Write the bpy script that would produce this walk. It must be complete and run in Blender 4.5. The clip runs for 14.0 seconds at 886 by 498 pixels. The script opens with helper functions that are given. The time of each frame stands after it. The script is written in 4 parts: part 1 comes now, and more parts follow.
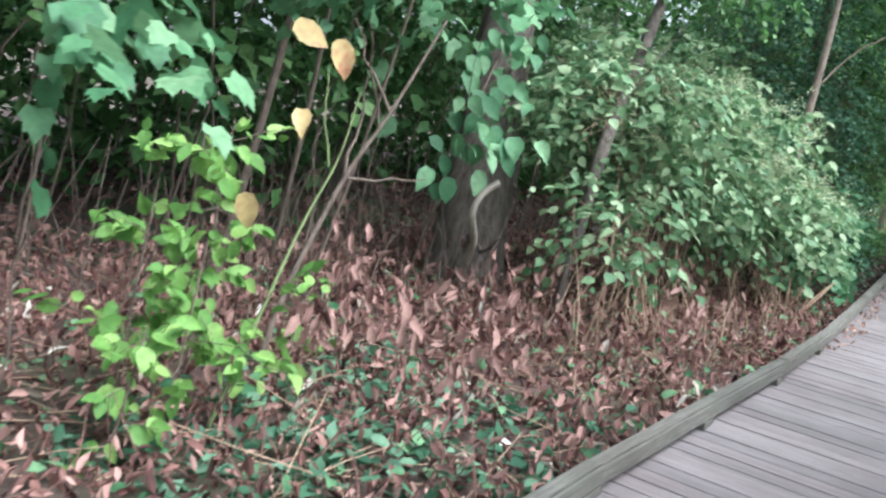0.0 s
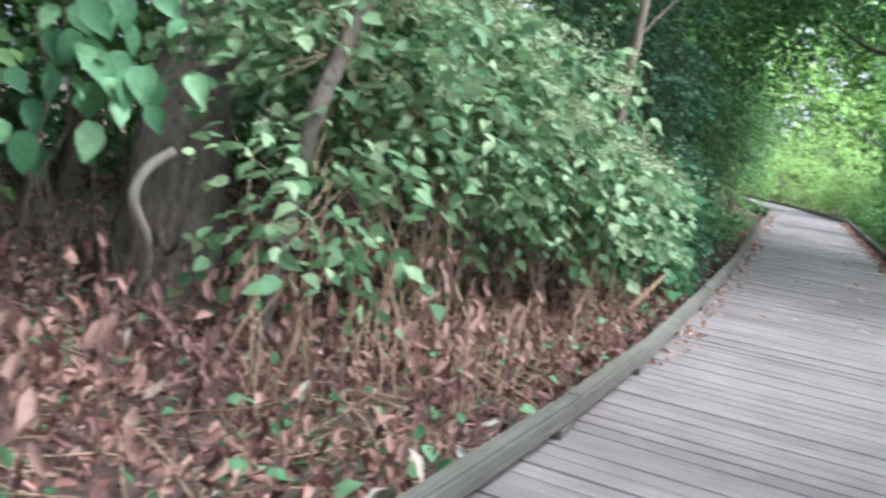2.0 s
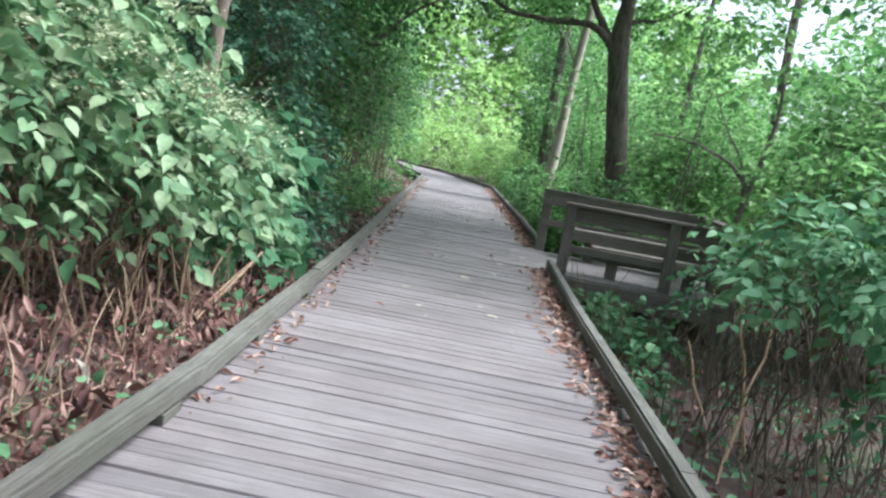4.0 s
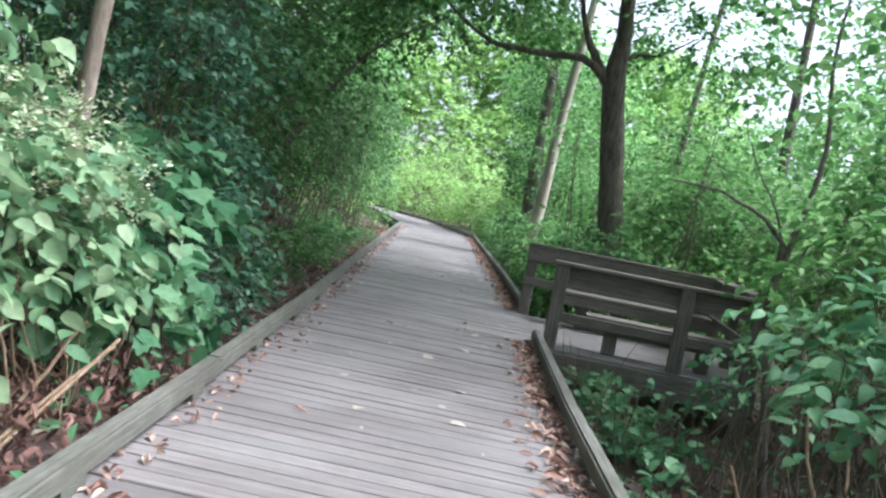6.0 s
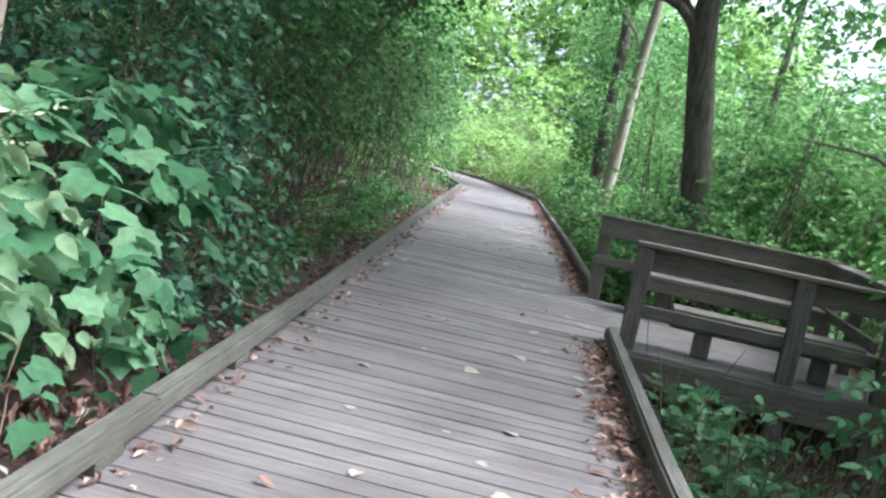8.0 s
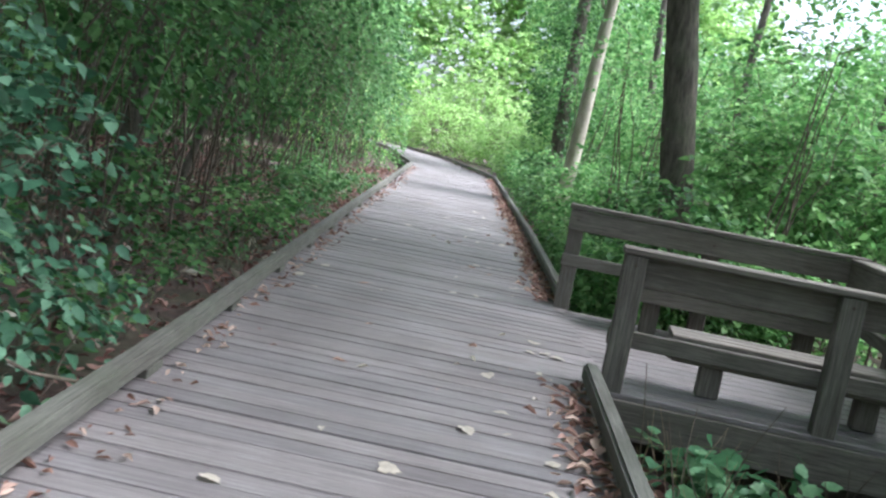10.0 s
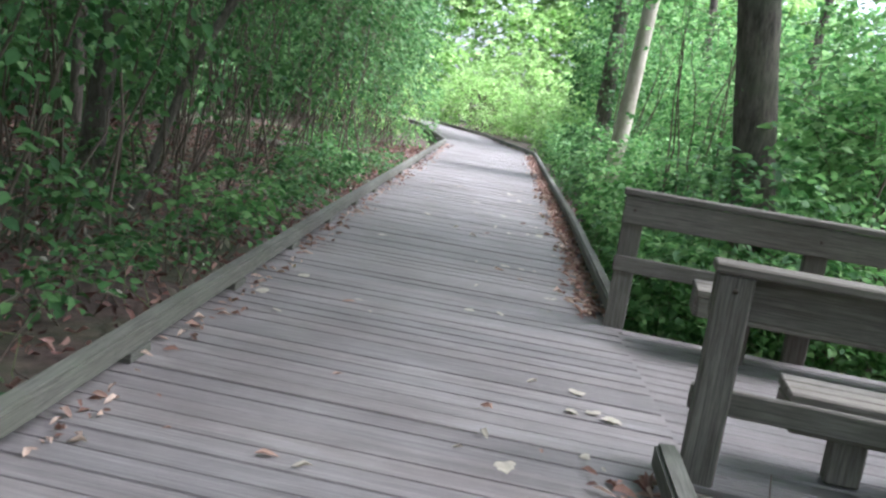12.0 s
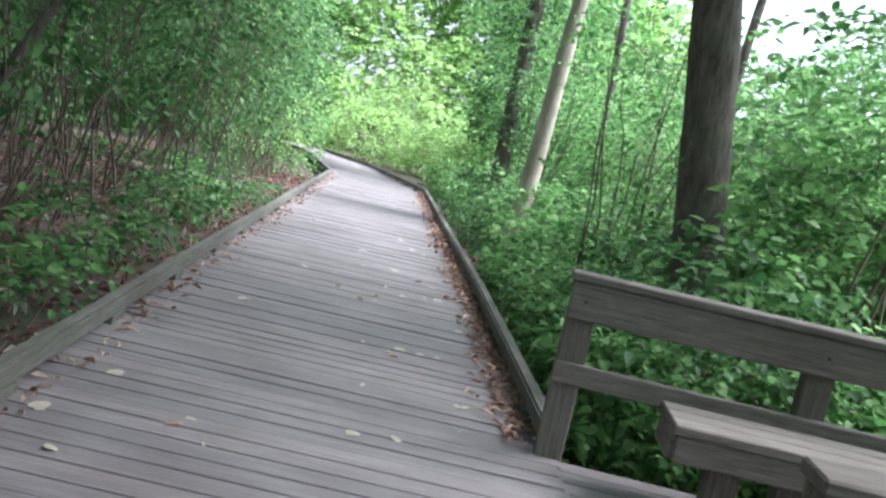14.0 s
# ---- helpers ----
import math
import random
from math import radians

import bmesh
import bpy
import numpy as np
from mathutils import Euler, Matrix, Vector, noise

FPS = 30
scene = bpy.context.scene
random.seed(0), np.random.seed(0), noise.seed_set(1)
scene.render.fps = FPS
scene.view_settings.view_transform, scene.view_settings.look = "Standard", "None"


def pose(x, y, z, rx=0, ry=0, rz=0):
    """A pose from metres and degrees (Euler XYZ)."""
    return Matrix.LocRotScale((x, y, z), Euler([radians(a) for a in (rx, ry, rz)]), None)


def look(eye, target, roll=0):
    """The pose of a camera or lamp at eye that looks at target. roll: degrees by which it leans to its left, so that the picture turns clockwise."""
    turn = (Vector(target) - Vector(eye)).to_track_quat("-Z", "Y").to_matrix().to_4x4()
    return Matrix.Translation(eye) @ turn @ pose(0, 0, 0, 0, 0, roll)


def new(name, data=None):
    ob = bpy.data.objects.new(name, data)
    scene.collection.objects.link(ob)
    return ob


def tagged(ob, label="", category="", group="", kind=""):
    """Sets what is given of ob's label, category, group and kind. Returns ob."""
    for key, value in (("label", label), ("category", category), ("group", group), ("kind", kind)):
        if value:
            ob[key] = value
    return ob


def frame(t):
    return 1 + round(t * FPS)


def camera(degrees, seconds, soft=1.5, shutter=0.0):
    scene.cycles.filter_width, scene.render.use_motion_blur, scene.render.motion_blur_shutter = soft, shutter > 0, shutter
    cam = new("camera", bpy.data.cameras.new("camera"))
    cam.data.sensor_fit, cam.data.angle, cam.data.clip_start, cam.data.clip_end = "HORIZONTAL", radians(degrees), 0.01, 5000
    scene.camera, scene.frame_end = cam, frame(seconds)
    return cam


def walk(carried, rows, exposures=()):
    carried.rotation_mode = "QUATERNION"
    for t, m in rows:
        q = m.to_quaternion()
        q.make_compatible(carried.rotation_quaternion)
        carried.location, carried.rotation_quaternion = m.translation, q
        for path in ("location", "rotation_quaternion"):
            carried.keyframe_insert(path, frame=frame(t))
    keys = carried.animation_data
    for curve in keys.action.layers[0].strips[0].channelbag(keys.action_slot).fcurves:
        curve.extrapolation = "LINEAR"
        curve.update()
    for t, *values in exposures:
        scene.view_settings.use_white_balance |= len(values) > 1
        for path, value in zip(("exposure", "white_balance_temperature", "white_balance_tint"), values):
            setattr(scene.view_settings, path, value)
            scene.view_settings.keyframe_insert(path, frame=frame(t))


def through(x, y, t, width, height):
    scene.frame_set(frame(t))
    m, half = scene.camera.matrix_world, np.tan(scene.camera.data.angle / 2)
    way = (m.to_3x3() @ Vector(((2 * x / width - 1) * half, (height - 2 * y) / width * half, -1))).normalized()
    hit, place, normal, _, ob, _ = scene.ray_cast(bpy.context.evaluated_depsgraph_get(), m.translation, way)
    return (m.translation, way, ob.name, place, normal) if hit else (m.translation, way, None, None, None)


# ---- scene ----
cam = camera(52.0, 14.0, soft=2.4, shutter=0.3)
PATH = [
    (0, (-0.207, -18.194, 1.51), (-1.163, -16.465, 1.199), 9.9),
    (0.5, (-0.164, -17.556, 1.546), (-1.144, -15.835, 1.265), 7.0),
    (1, (-0.137, -16.824, 1.381), (-1.152, -15.113, 1.173), 5.8),
    (1.5, (-0.171, -16.145, 1.324), (-1.135, -14.407, 1.099), 7.0),
    (2, (-0.236, -15.47, 1.254), (-0.951, -13.62, 1.001), 8.2),
    (2.5, (-0.201, -14.902, 1.29), (-0.605, -12.966, 0.988), 11.7),
    (3, (-0.162, -14.39, 1.298), (-0.254, -12.414, 1.004), 9.8),
    (3.5, (-0.05, -13.958, 1.276), (0.025, -11.97, 1.072), 9.7),
    (4, (-0.004, -13.504, 1.242), (-0.01, -11.516, 1.024), 10.0),
    (6.5, (0.19, -11.119, 1.275), (0.201, -9.122, 1.176), 10.9),
    (7, (0.223, -10.685, 1.288), (0.144, -8.691, 1.155), 9.6),
    (7.5, (0.258, -10.231, 1.306), (0.136, -8.245, 1.112), 11.9),
    (8, (0.227, -9.858, 1.309), (0.115, -7.874, 1.085), 11.2),
    (10.5, (0.379, -7.384, 1.36), (0.42, -5.405, 1.079), 10.5),
    (11, (0.44, -6.929, 1.34), (0.537, -4.954, 1.035), 10.9),
    (11.5, (0.448, -6.472, 1.317), (0.364, -4.5, 0.99), 11.5),
    (12, (0.478, -5.988, 1.308), (0.375, -4.017, 0.983), 8.9),
    (12.5, (0.513, -5.537, 1.35), (0.437, -3.561, 1.052), 11.2),
    (13, (0.423, -5.124, 1.366), (0.46, -3.144, 1.092), 7.7),
    (13.5, (0.409, -4.727, 1.365), (0.517, -2.746, 1.113), 9.2),
    (14, (0.34, -4.288, 1.344), (0.482, -2.304, 1.13), 12.6),
]
walk(cam, [(t, look(e, g, r)) for t, e, g, r in PATH], exposures=[(0.0, 1.42, 5550, 14), (4.0, 1.4, 5550, 13), (7.5, 1.52, 5550, 14), (14.0, 1.74, 5550, 17)])

# ---- sky and sun: bright overcast, high sun behind thin cloud ----
SUN_EL, SUN_AZ = 55.0, 84.0
world = bpy.data.worlds.new("sky")
scene.world = world
world.use_nodes = True
wn = world.node_tree.nodes
sky = wn.new("ShaderNodeTexSky")
sky.sky_type, sky.sun_disc = "NISHITA", False
sky.sun_elevation, sky.sun_rotation = radians(SUN_EL), radians(SUN_AZ)
sky.dust_density, sky.air_density = 4.0, 1.0
wn["Background"].inputs["Strength"].default_value = 0.15
hazy = wn.new("ShaderNodeHueSaturation")
hazy.inputs["Saturation"].default_value = 0.3
world.node_tree.links.new(sky.outputs[0], hazy.inputs["Color"])
world.node_tree.links.new(hazy.outputs[0], wn["Background"].inputs["Color"])
sun = new("sun", bpy.data.lights.new("sun", "SUN"))
sun.data.energy, sun.data.angle, sun.data.color = 3.7, radians(36), (1.0, 0.97, 0.91)
sd = Vector((math.sin(radians(SUN_AZ)) * math.cos(radians(SUN_EL)), math.cos(radians(SUN_AZ)) * math.cos(radians(SUN_EL)), math.sin(radians(SUN_EL))))
sun.matrix_world = look(sd * 50, (0, 0, 0))


# ---- materials ----
def base_mat(name):
    m = bpy.data.materials.new(name)
    m.use_nodes = True
    return m, m.node_tree.nodes, m.node_tree.links, m.node_tree.nodes["Principled BSDF"]


def ramp(nodes, stops):
    r = nodes.new("ShaderNodeValToRGB")
    while len(r.color_ramp.elements) < len(stops):
        r.color_ramp.elements.new(0.5)
    for e, (p, c) in zip(r.color_ramp.elements, stops):
        e.position, e.color = p, (*c, 1)
    return r


def mixer(nodes, links, a, b, fac, mode="MIX"):
    x = nodes.new("ShaderNodeMix")
    x.data_type, x.blend_type = "RGBA", mode
    for sock, v in ((x.inputs[0], fac), (x.inputs[6], a), (x.inputs[7], b)):
        if isinstance(v, bpy.types.NodeSocket):
            links.new(v, sock)
        else:
            sock.default_value = v if isinstance(v, (int, float)) else (*v, 1)
    return x.outputs[2]


def noise_tex(nodes, links, vec, scale, detail=5, rough=0.6):
    n = nodes.new("ShaderNodeTexNoise")
    n.inputs["Scale"].default_value, n.inputs["Detail"].default_value, n.inputs["Roughness"].default_value = scale, detail, rough
    if vec is not None:
        links.new(vec, n.inputs["Vector"])
    return n.outputs["Fac"]


def coords(nodes, links, scale=(1, 1, 1), shift=False):
    tc = nodes.new("ShaderNodeTexCoord")
    mp = nodes.new("ShaderNodeMapping")
    mp.inputs["Scale"].default_value = scale
    links.new(tc.outputs["Object"], mp.inputs["Vector"])
    if shift:
        oi = nodes.new("ShaderNodeObjectInfo")
        mul = nodes.new("ShaderNodeMath")
        mul.operation = "MULTIPLY"
        mul.inputs[1].default_value = 37.0
        links.new(oi.outputs["Random"], mul.inputs[0])
        links.new(mul.outputs[0], mp.inputs["Location"])
    return mp.outputs[0]


def add_bump(nodes, links, bsdf, height, strength, dist):
    b = nodes.new("ShaderNodeBump")
    b.inputs["Strength"].default_value, b.inputs["Distance"].default_value = strength, dist
    links.new(height, b.inputs["Height"])
    links.new(b.outputs[0], bsdf.inputs["Normal"])


def leaf_mat(name, dark, mid, light, through=0.35, rough=0.6, spots=None):
    """Leaves: colour varies leaf by leaf and with blotches; light passes through."""
    m, n, l, b = base_mat(name)
    geo = n.new("ShaderNodeNewGeometry")
    r = ramp(n, [(0.0, dark), (0.5, mid), (1.0, light)])
    l.new(geo.outputs["Random Per Island"], r.inputs[0])
    fine = noise_tex(n, l, coords(n, l), 22, 4)
    fr = ramp(n, [(0.3, (0.72, 0.72, 0.72)), (0.7, (1.15, 1.15, 1.1))])
    l.new(fine, fr.inputs[0])
    col = mixer(n, l, r.outputs[0], fr.outputs[0], 1.0, "MULTIPLY")
    if spots:
        big = noise_tex(n, l, coords(n, l), 5, 3)
        sr = ramp(n, [(0.6, (0, 0, 0)), (0.72, (1, 1, 1))])
        l.new(big, sr.inputs[0])
        col = mixer(n, l, col, spots, sr.outputs[0])
    l.new(col, b.inputs["Base Color"])
    b.inputs["Roughness"].default_value = rough
    b.inputs["Specular IOR Level"].default_value = 0.3
    t = n.new("ShaderNodeBsdfTranslucent")
    l.new(col, t.inputs["Color"])
    mx = n.new("ShaderNodeMixShader")
    mx.inputs[0].default_value = through
    l.new(b.outputs[0], mx.inputs[1])
    l.new(t.outputs[0], mx.inputs[2])
    l.new(mx.outputs[0], n["Material Output"].inputs["Surface"])
    return m


def wood_mat(name, dark, light, stain, along=(1.2, 22, 22), rough=0.85):
    """Weathered timber: grain along local x, each piece a little different, with stains."""
    m, n, l, b = base_mat(name)
    v = coords(n, l, along, True)
    grain = noise_tex(n, l, v, 4.0, 8, 0.7)
    gr = ramp(n, [(0.3, dark), (0.7, light)])
    l.new(grain, gr.inputs[0])
    blot = noise_tex(n, l, coords(n, l, (1, 1, 1), True), 2.3, 5, 0.65)
    br = ramp(n, [(0.42, (0, 0, 0)), (0.75, (0.75, 0.75, 0.75))])
    l.new(blot, br.inputs[0])
    col = mixer(n, l, gr.outputs[0], stain, br.outputs[0])
    oi = n.new("ShaderNodeObjectInfo")
    rr = ramp(n, [(0.0, (0.87, 0.87, 0.87)), (1.0, (1.09, 1.07, 1.05))])
    l.new(oi.outputs["Random"], rr.inputs[0])
    col = mixer(n, l, col, rr.outputs[0], 1.0, "MULTIPLY")
    fine = noise_tex(n, l, coords(n, l, (0.7, 75, 75), True), 2.5, 4, 0.7)
    fr = ramp(n, [(0.34, (0.58, 0.56, 0.55)), (0.46, (0.97, 0.97, 0.97)), (0.75, (1.14, 1.13, 1.12))])
    l.new(fine, fr.inputs[0])
    col = mixer(n, l, col, fr.outputs[0], 1.0, "MULTIPLY")
    geo = n.new("ShaderNodeNewGeometry")
    damp = noise_tex(n, l, geo.outputs["Position"], 1.1, 6, 0.65)
    dr = ramp(n, [(0.35, (0.74, 0.71, 0.70)), (0.62, (1.06, 1.06, 1.06))])
    l.new(damp, dr.inputs[0])
    col = mixer(n, l, col, dr.outputs[0], 1.0, "MULTIPLY")
    l.new(col, b.inputs["Base Color"])
    b.inputs["Roughness"].default_value = rough
    b.inputs["Specular IOR Level"].default_value = 0.5 if rough < 0.8 else 0.3
    add_bump(n, l, b, grain, 0.5, 0.006)
    return m


def bark_mat(name, dark, light, moss, scale=(9, 9, 2.2), depth=0.02):
    m, n, l, b = base_mat(name)
    g = noise_tex(n, l, coords(n, l, scale), 2.0, 8, 0.7)
    r = ramp(n, [(0.35, dark), (0.65, light)])
    l.new(g, r.inputs[0])
    big = noise_tex(n, l, coords(n, l), 2.4, 4)
    br = ramp(n, [(0.5, (0, 0, 0)), (0.75, (0.6, 0.6, 0.6))])
    l.new(big, br.inputs[0])
    l.new(mixer(n, l, r.outputs[0], moss, br.outputs[0]), b.inputs["Base Color"])
    b.inputs["Roughness"].default_value = 0.9
    add_bump(n, l, b, g, 1.0, depth * 1.8)
    return m


def soil_mat():
    m, n, l, b = base_mat("forest_soil")
    a = noise_tex(n, l, coords(n, l), 9, 9, 0.7)
    r = ramp(n, [(0.3, (0.035, 0.024, 0.018)), (0.5, (0.085, 0.055, 0.042)), (0.72, (0.15, 0.10, 0.075))])
    l.new(a, r.inputs[0])
    big = noise_tex(n, l, coords(n, l), 0.35, 4)
    br = ramp(n, [(0.5, (0, 0, 0)), (0.62, (0.8, 0.8, 0.8))])
    l.new(big, br.inputs[0])
    l.new(mixer(n, l, r.outputs[0], (0.05, 0.075, 0.025), br.outputs[0]), b.inputs["Base Color"])
    b.inputs["Roughness"].default_value = 0.95
    add_bump(n, l, b, a, 1.0, 0.05)
    return m


def plain_mat(name, c, rough=0.7, metal=0.0):
    m, n, l, b = base_mat(name)
    g = noise_tex(n, l, coords(n, l), 60, 3)
    r = ramp(n, [(0.3, tuple(x * 0.75 for x in c)), (0.7, tuple(min(1, x * 1.15) for x in c))])
    l.new(g, r.inputs[0])
    l.new(r.outputs[0], b.inputs["Base Color"])
    b.inputs["Roughness"].default_value, b.inputs["Metallic"].default_value = rough, metal
    return m


BOARD = wood_mat("grey_decking", (0.12, 0.105, 0.10), (0.31, 0.285, 0.275), (0.175, 0.152, 0.144), rough=0.62)
KERB = wood_mat("greenish_timber", (0.075, 0.075, 0.062), (0.20, 0.195, 0.165), (0.11, 0.118, 0.085))
RAIL = wood_mat("brown_grey_timber", (0.085, 0.077, 0.063), (0.27, 0.245, 0.21), (0.135, 0.125, 0.098))
BARK_DARK = bark_mat("dark_bark", (0.055, 0.044, 0.036), (0.20, 0.165, 0.132), (0.09, 0.10, 0.06))
BARK_TAN = bark_mat("tan_bark", (0.16, 0.12, 0.09), (0.34, 0.27, 0.21), (0.20, 0.17, 0.12), (7, 7, 2.0), 0.006)
BARK_PALE = bark_mat("pale_bark", (0.30, 0.26, 0.20), (0.52, 0.46, 0.37), (0.36, 0.33, 0.24), (5, 5, 2.0), 0.006)
TWIG = bark_mat("twig_bark", (0.06, 0.045, 0.032), (0.17, 0.13, 0.095), (0.10, 0.09, 0.05), (20, 20, 5), 0.003)
CANE = bark_mat("dry_cane", (0.22, 0.14, 0.085), (0.45, 0.34, 0.22), (0.25, 0.12, 0.07), (20, 20, 4), 0.002)
GREEN_STEM = bark_mat("green_stem", (0.10, 0.14, 0.05), (0.20, 0.26, 0.10), (0.15, 0.13, 0.06), (20, 20, 4), 0.002)
REDDISH = bark_mat("reddish_stalk", (0.10, 0.045, 0.035), (0.27, 0.14, 0.11), (0.16, 0.09, 0.07), (20, 20, 4), 0.002)
SOIL = soil_mat()
BOLT = plain_mat("rusty_steel", (0.10, 0.075, 0.06), 0.6, 0.7)
L_KNOT = leaf_mat("knotweed_leaf", (0.085, 0.18, 0.085), (0.17, 0.295, 0.14), (0.34, 0.44, 0.25))
L_FLOWER = leaf_mat("cream_blossom", (0.42, 0.50, 0.28), (0.55, 0.60, 0.38), (0.70, 0.72, 0.52))
L_IVY = leaf_mat("blue_green_leaf", (0.035, 0.10, 0.055), (0.08, 0.19, 0.105), (0.19, 0.34, 0.21))
L_GRAPE = leaf_mat("grape_leaf", (0.065, 0.18, 0.08), (0.12, 0.27, 0.125), (0.21, 0.37, 0.19))
L_LIME = leaf_mat("lime_leaf", (0.11, 0.25, 0.055), (0.19, 0.37, 0.085), (0.31, 0.48, 0.14), 0.4)
L_SHRUB = leaf_mat("shrub_leaf", (0.035, 0.10, 0.03), (0.085, 0.20, 0.06), (0.19, 0.34, 0.12), 0.4)
L_WOOD = leaf_mat("woodland_leaf", (0.06, 0.16, 0.045), (0.15, 0.33, 0.095), (0.32, 0.52, 0.20), 0.52)
# far leaves: open-sky brightness is put into the colour, paler than L_WOOD
L_SUNLIGHT_TINT = leaf_mat("sunlight_tinted_leaf", (0.19, 0.34, 0.10), (0.34, 0.56, 0.16), (0.54, 0.72, 0.32), 0.52)
L_DEAD = leaf_mat("dead_leaf", (0.07, 0.035, 0.03), (0.21, 0.105, 0.085), (0.47, 0.29, 0.24), 0.15, 0.8)
L_PALE = leaf_mat("pale_dry_leaf", (0.30, 0.24, 0.18), (0.46, 0.40, 0.32), (0.62, 0.58, 0.50), 0.15, 0.8)
L_RED = leaf_mat("russet_leaf", (0.16, 0.08, 0.06), (0.34, 0.20, 0.155), (0.60, 0.45, 0.36), 0.2, 0.7)
L_RUST = leaf_mat("hanging_dead_leaf", (0.12, 0.058, 0.048), (0.29, 0.165, 0.135), (0.54, 0.38, 0.315), 0.2, 0.75)
L_YELLOW = leaf_mat("yellowing_leaf", (0.42, 0.34, 0.12), (0.52, 0.40, 0.17), (0.55, 0.36, 0.20), 0.3, 0.6, (0.40, 0.16, 0.10))

# ---- mesh helpers ----
rng = np.random.default_rng(7)


def link(name, mesh, material, parent=None, label=""):
    ob = new(name, mesh)
    if material:
        mesh.materials.append(material)
    if parent:
        ob.parent = parent
    if label:
        ob["label"] = label
    return ob


def part(name, bm, material, parent=None, label=""):
    me = bpy.data.meshes.new(name)
    bm.to_mesh(me)
    bm.free()
    return link(name, me, material, parent, label)


def quick_mesh(name, verts, faces, smooth=False):
    """A mesh from arrays; faces: a list of (n, k) index arrays."""
    me = bpy.data.meshes.new(name)
    me.vertices.add(len(verts))
    me.vertices.foreach_set("co", np.asarray(verts, np.float32).ravel())
    idx = np.concatenate([f.ravel() for f in faces]).astype(np.int32)
    sizes = np.concatenate([np.full(len(f), f.shape[1]) for f in faces])
    starts = np.concatenate([[0], np.cumsum(sizes)[:-1]]).astype(np.int32)
    me.loops.add(len(idx))
    me.loops.foreach_set("vertex_index", idx)
    me.polygons.add(len(sizes))
    me.polygons.foreach_set("loop_start", starts)
    me.update(calc_edges=True)
    if smooth:
        me.polygons.foreach_set("use_smooth", np.ones(len(sizes), bool))
    return me


OVATE = (np.array([(0, 0, 0), (.5, 0, -.03), (1, 0, -.16), (.16, .27, .05), (.55, .31, .04), (.16, -.27, .05), (.55, -.31, .04)]),
         [np.array([(0, 1, 4, 3), (0, 5, 6, 1)]), np.array([(1, 2, 4), (1, 6, 2)])])
SLIM = (np.array([(0, 0, 0), (1, 0, -.1), (.45, .2, .05), (.45, -.2, .05)]), [np.array([(0, 1, 2), (0, 3, 1)])])
LOBED = (np.array([(0, 0, 0), (.45, 0, -.03), (1, 0, -.12), (-.1, .32, .03), (.28, .52, .02), (.43, .38, .04), (.74, .36, -.02), (.72, .23, 0),
                   (-.1, -.32, .03), (.28, -.52, .02), (.43, -.38, .04), (.74, -.36, -.02), (.72, -.23, 0)]),
         [np.array([(0, 1, 5, 4), (0, 9, 10, 1), (1, 7, 6, 5), (1, 10, 11, 12)]), np.array([(0, 4, 3), (0, 8, 9), (1, 2, 7), (1, 12, 2)])])
BROAD = (np.array([(0, 0, 0), (.35, 0, -.03), (.6, 0, -.05), (.82, 0, -.1), (1, 0, -.18), (.05, .2, .05), (.33, .33, .06), (.6, .28, .03), (.82, .14, -.05),
                   (.05, -.2, .05), (.33, -.33, .06), (.6, -.28, .03), (.82, -.14, -.05)]),
         [np.array([(0, 1, 6, 5), (1, 2, 7, 6), (2, 3, 8, 7), (0, 9, 10, 1), (1, 10, 11, 2), (2, 11, 12, 3)]), np.array([(3, 4, 8), (3, 12, 4)])])
DIAM = (np.array([(0, 0, 0), (1, 0, -.1), (.45, .33, .06), (.45, -.33, .06)]), [np.array([(0, 1, 2), (0, 3, 1)])])
CURL = (np.array([(0, 0, 0), (.3, .16, .12), (.3, -.16, .12), (.65, .18, .22), (.65, -.14, .26), (1, 0, .05), (.35, 0, 0), (.68, .02, .08)]),
        [np.array([(0, 6, 1, 1), (0, 2, 6, 6)])[:, :3], np.array([(6, 7, 3, 1), (2, 4, 7, 6)]), np.array([(7, 5, 3), (4, 5, 7)])])


def unit(a):
    return a / np.maximum(np.linalg.norm(a, axis=-1, keepdims=True), 1e-6)


def leaves_arrays(P, D, S, shape, up=(0, 0, 1), wob=0.5):
    """Leaves at P, pointing along D, of length S, faces turned up to a scatter of wob."""
    tv, tf = shape
    n = len(P)
    D = unit(D)
    N = unit(np.asarray(up, float) + rng.normal(0, wob, (n, 3)))
    Y = unit(np.cross(N, D))
    Z = np.cross(D, Y)
    S = np.asarray(S).reshape(-1, 1, 1)
    wid = rng.uniform(0.8, 1.15, (n, 1, 1))
    V = P[:, None] + S * (tv[None, :, :1] * D[:, None] + wid * tv[None, :, 1:2] * Y[:, None] + tv[None, :, 2:] * Z[:, None] * rng.uniform(0.4, 1.8, (n, 1, 1)))
    off = (np.arange(n) * len(tv))[:, None, None]
    return V.reshape(-1, 3), [(f[None] + off).reshape(-1, f.shape[1]) for f in tf]


def foliage(name, P, D, S, shape, material, parent=None, label="", up=(0, 0, 1), wob=0.5):
    v, f = leaves_arrays(np.asarray(P, float), np.asarray(D, float), S, shape, up, wob)
    return link(name, quick_mesh(name, v, f), material, parent, label)


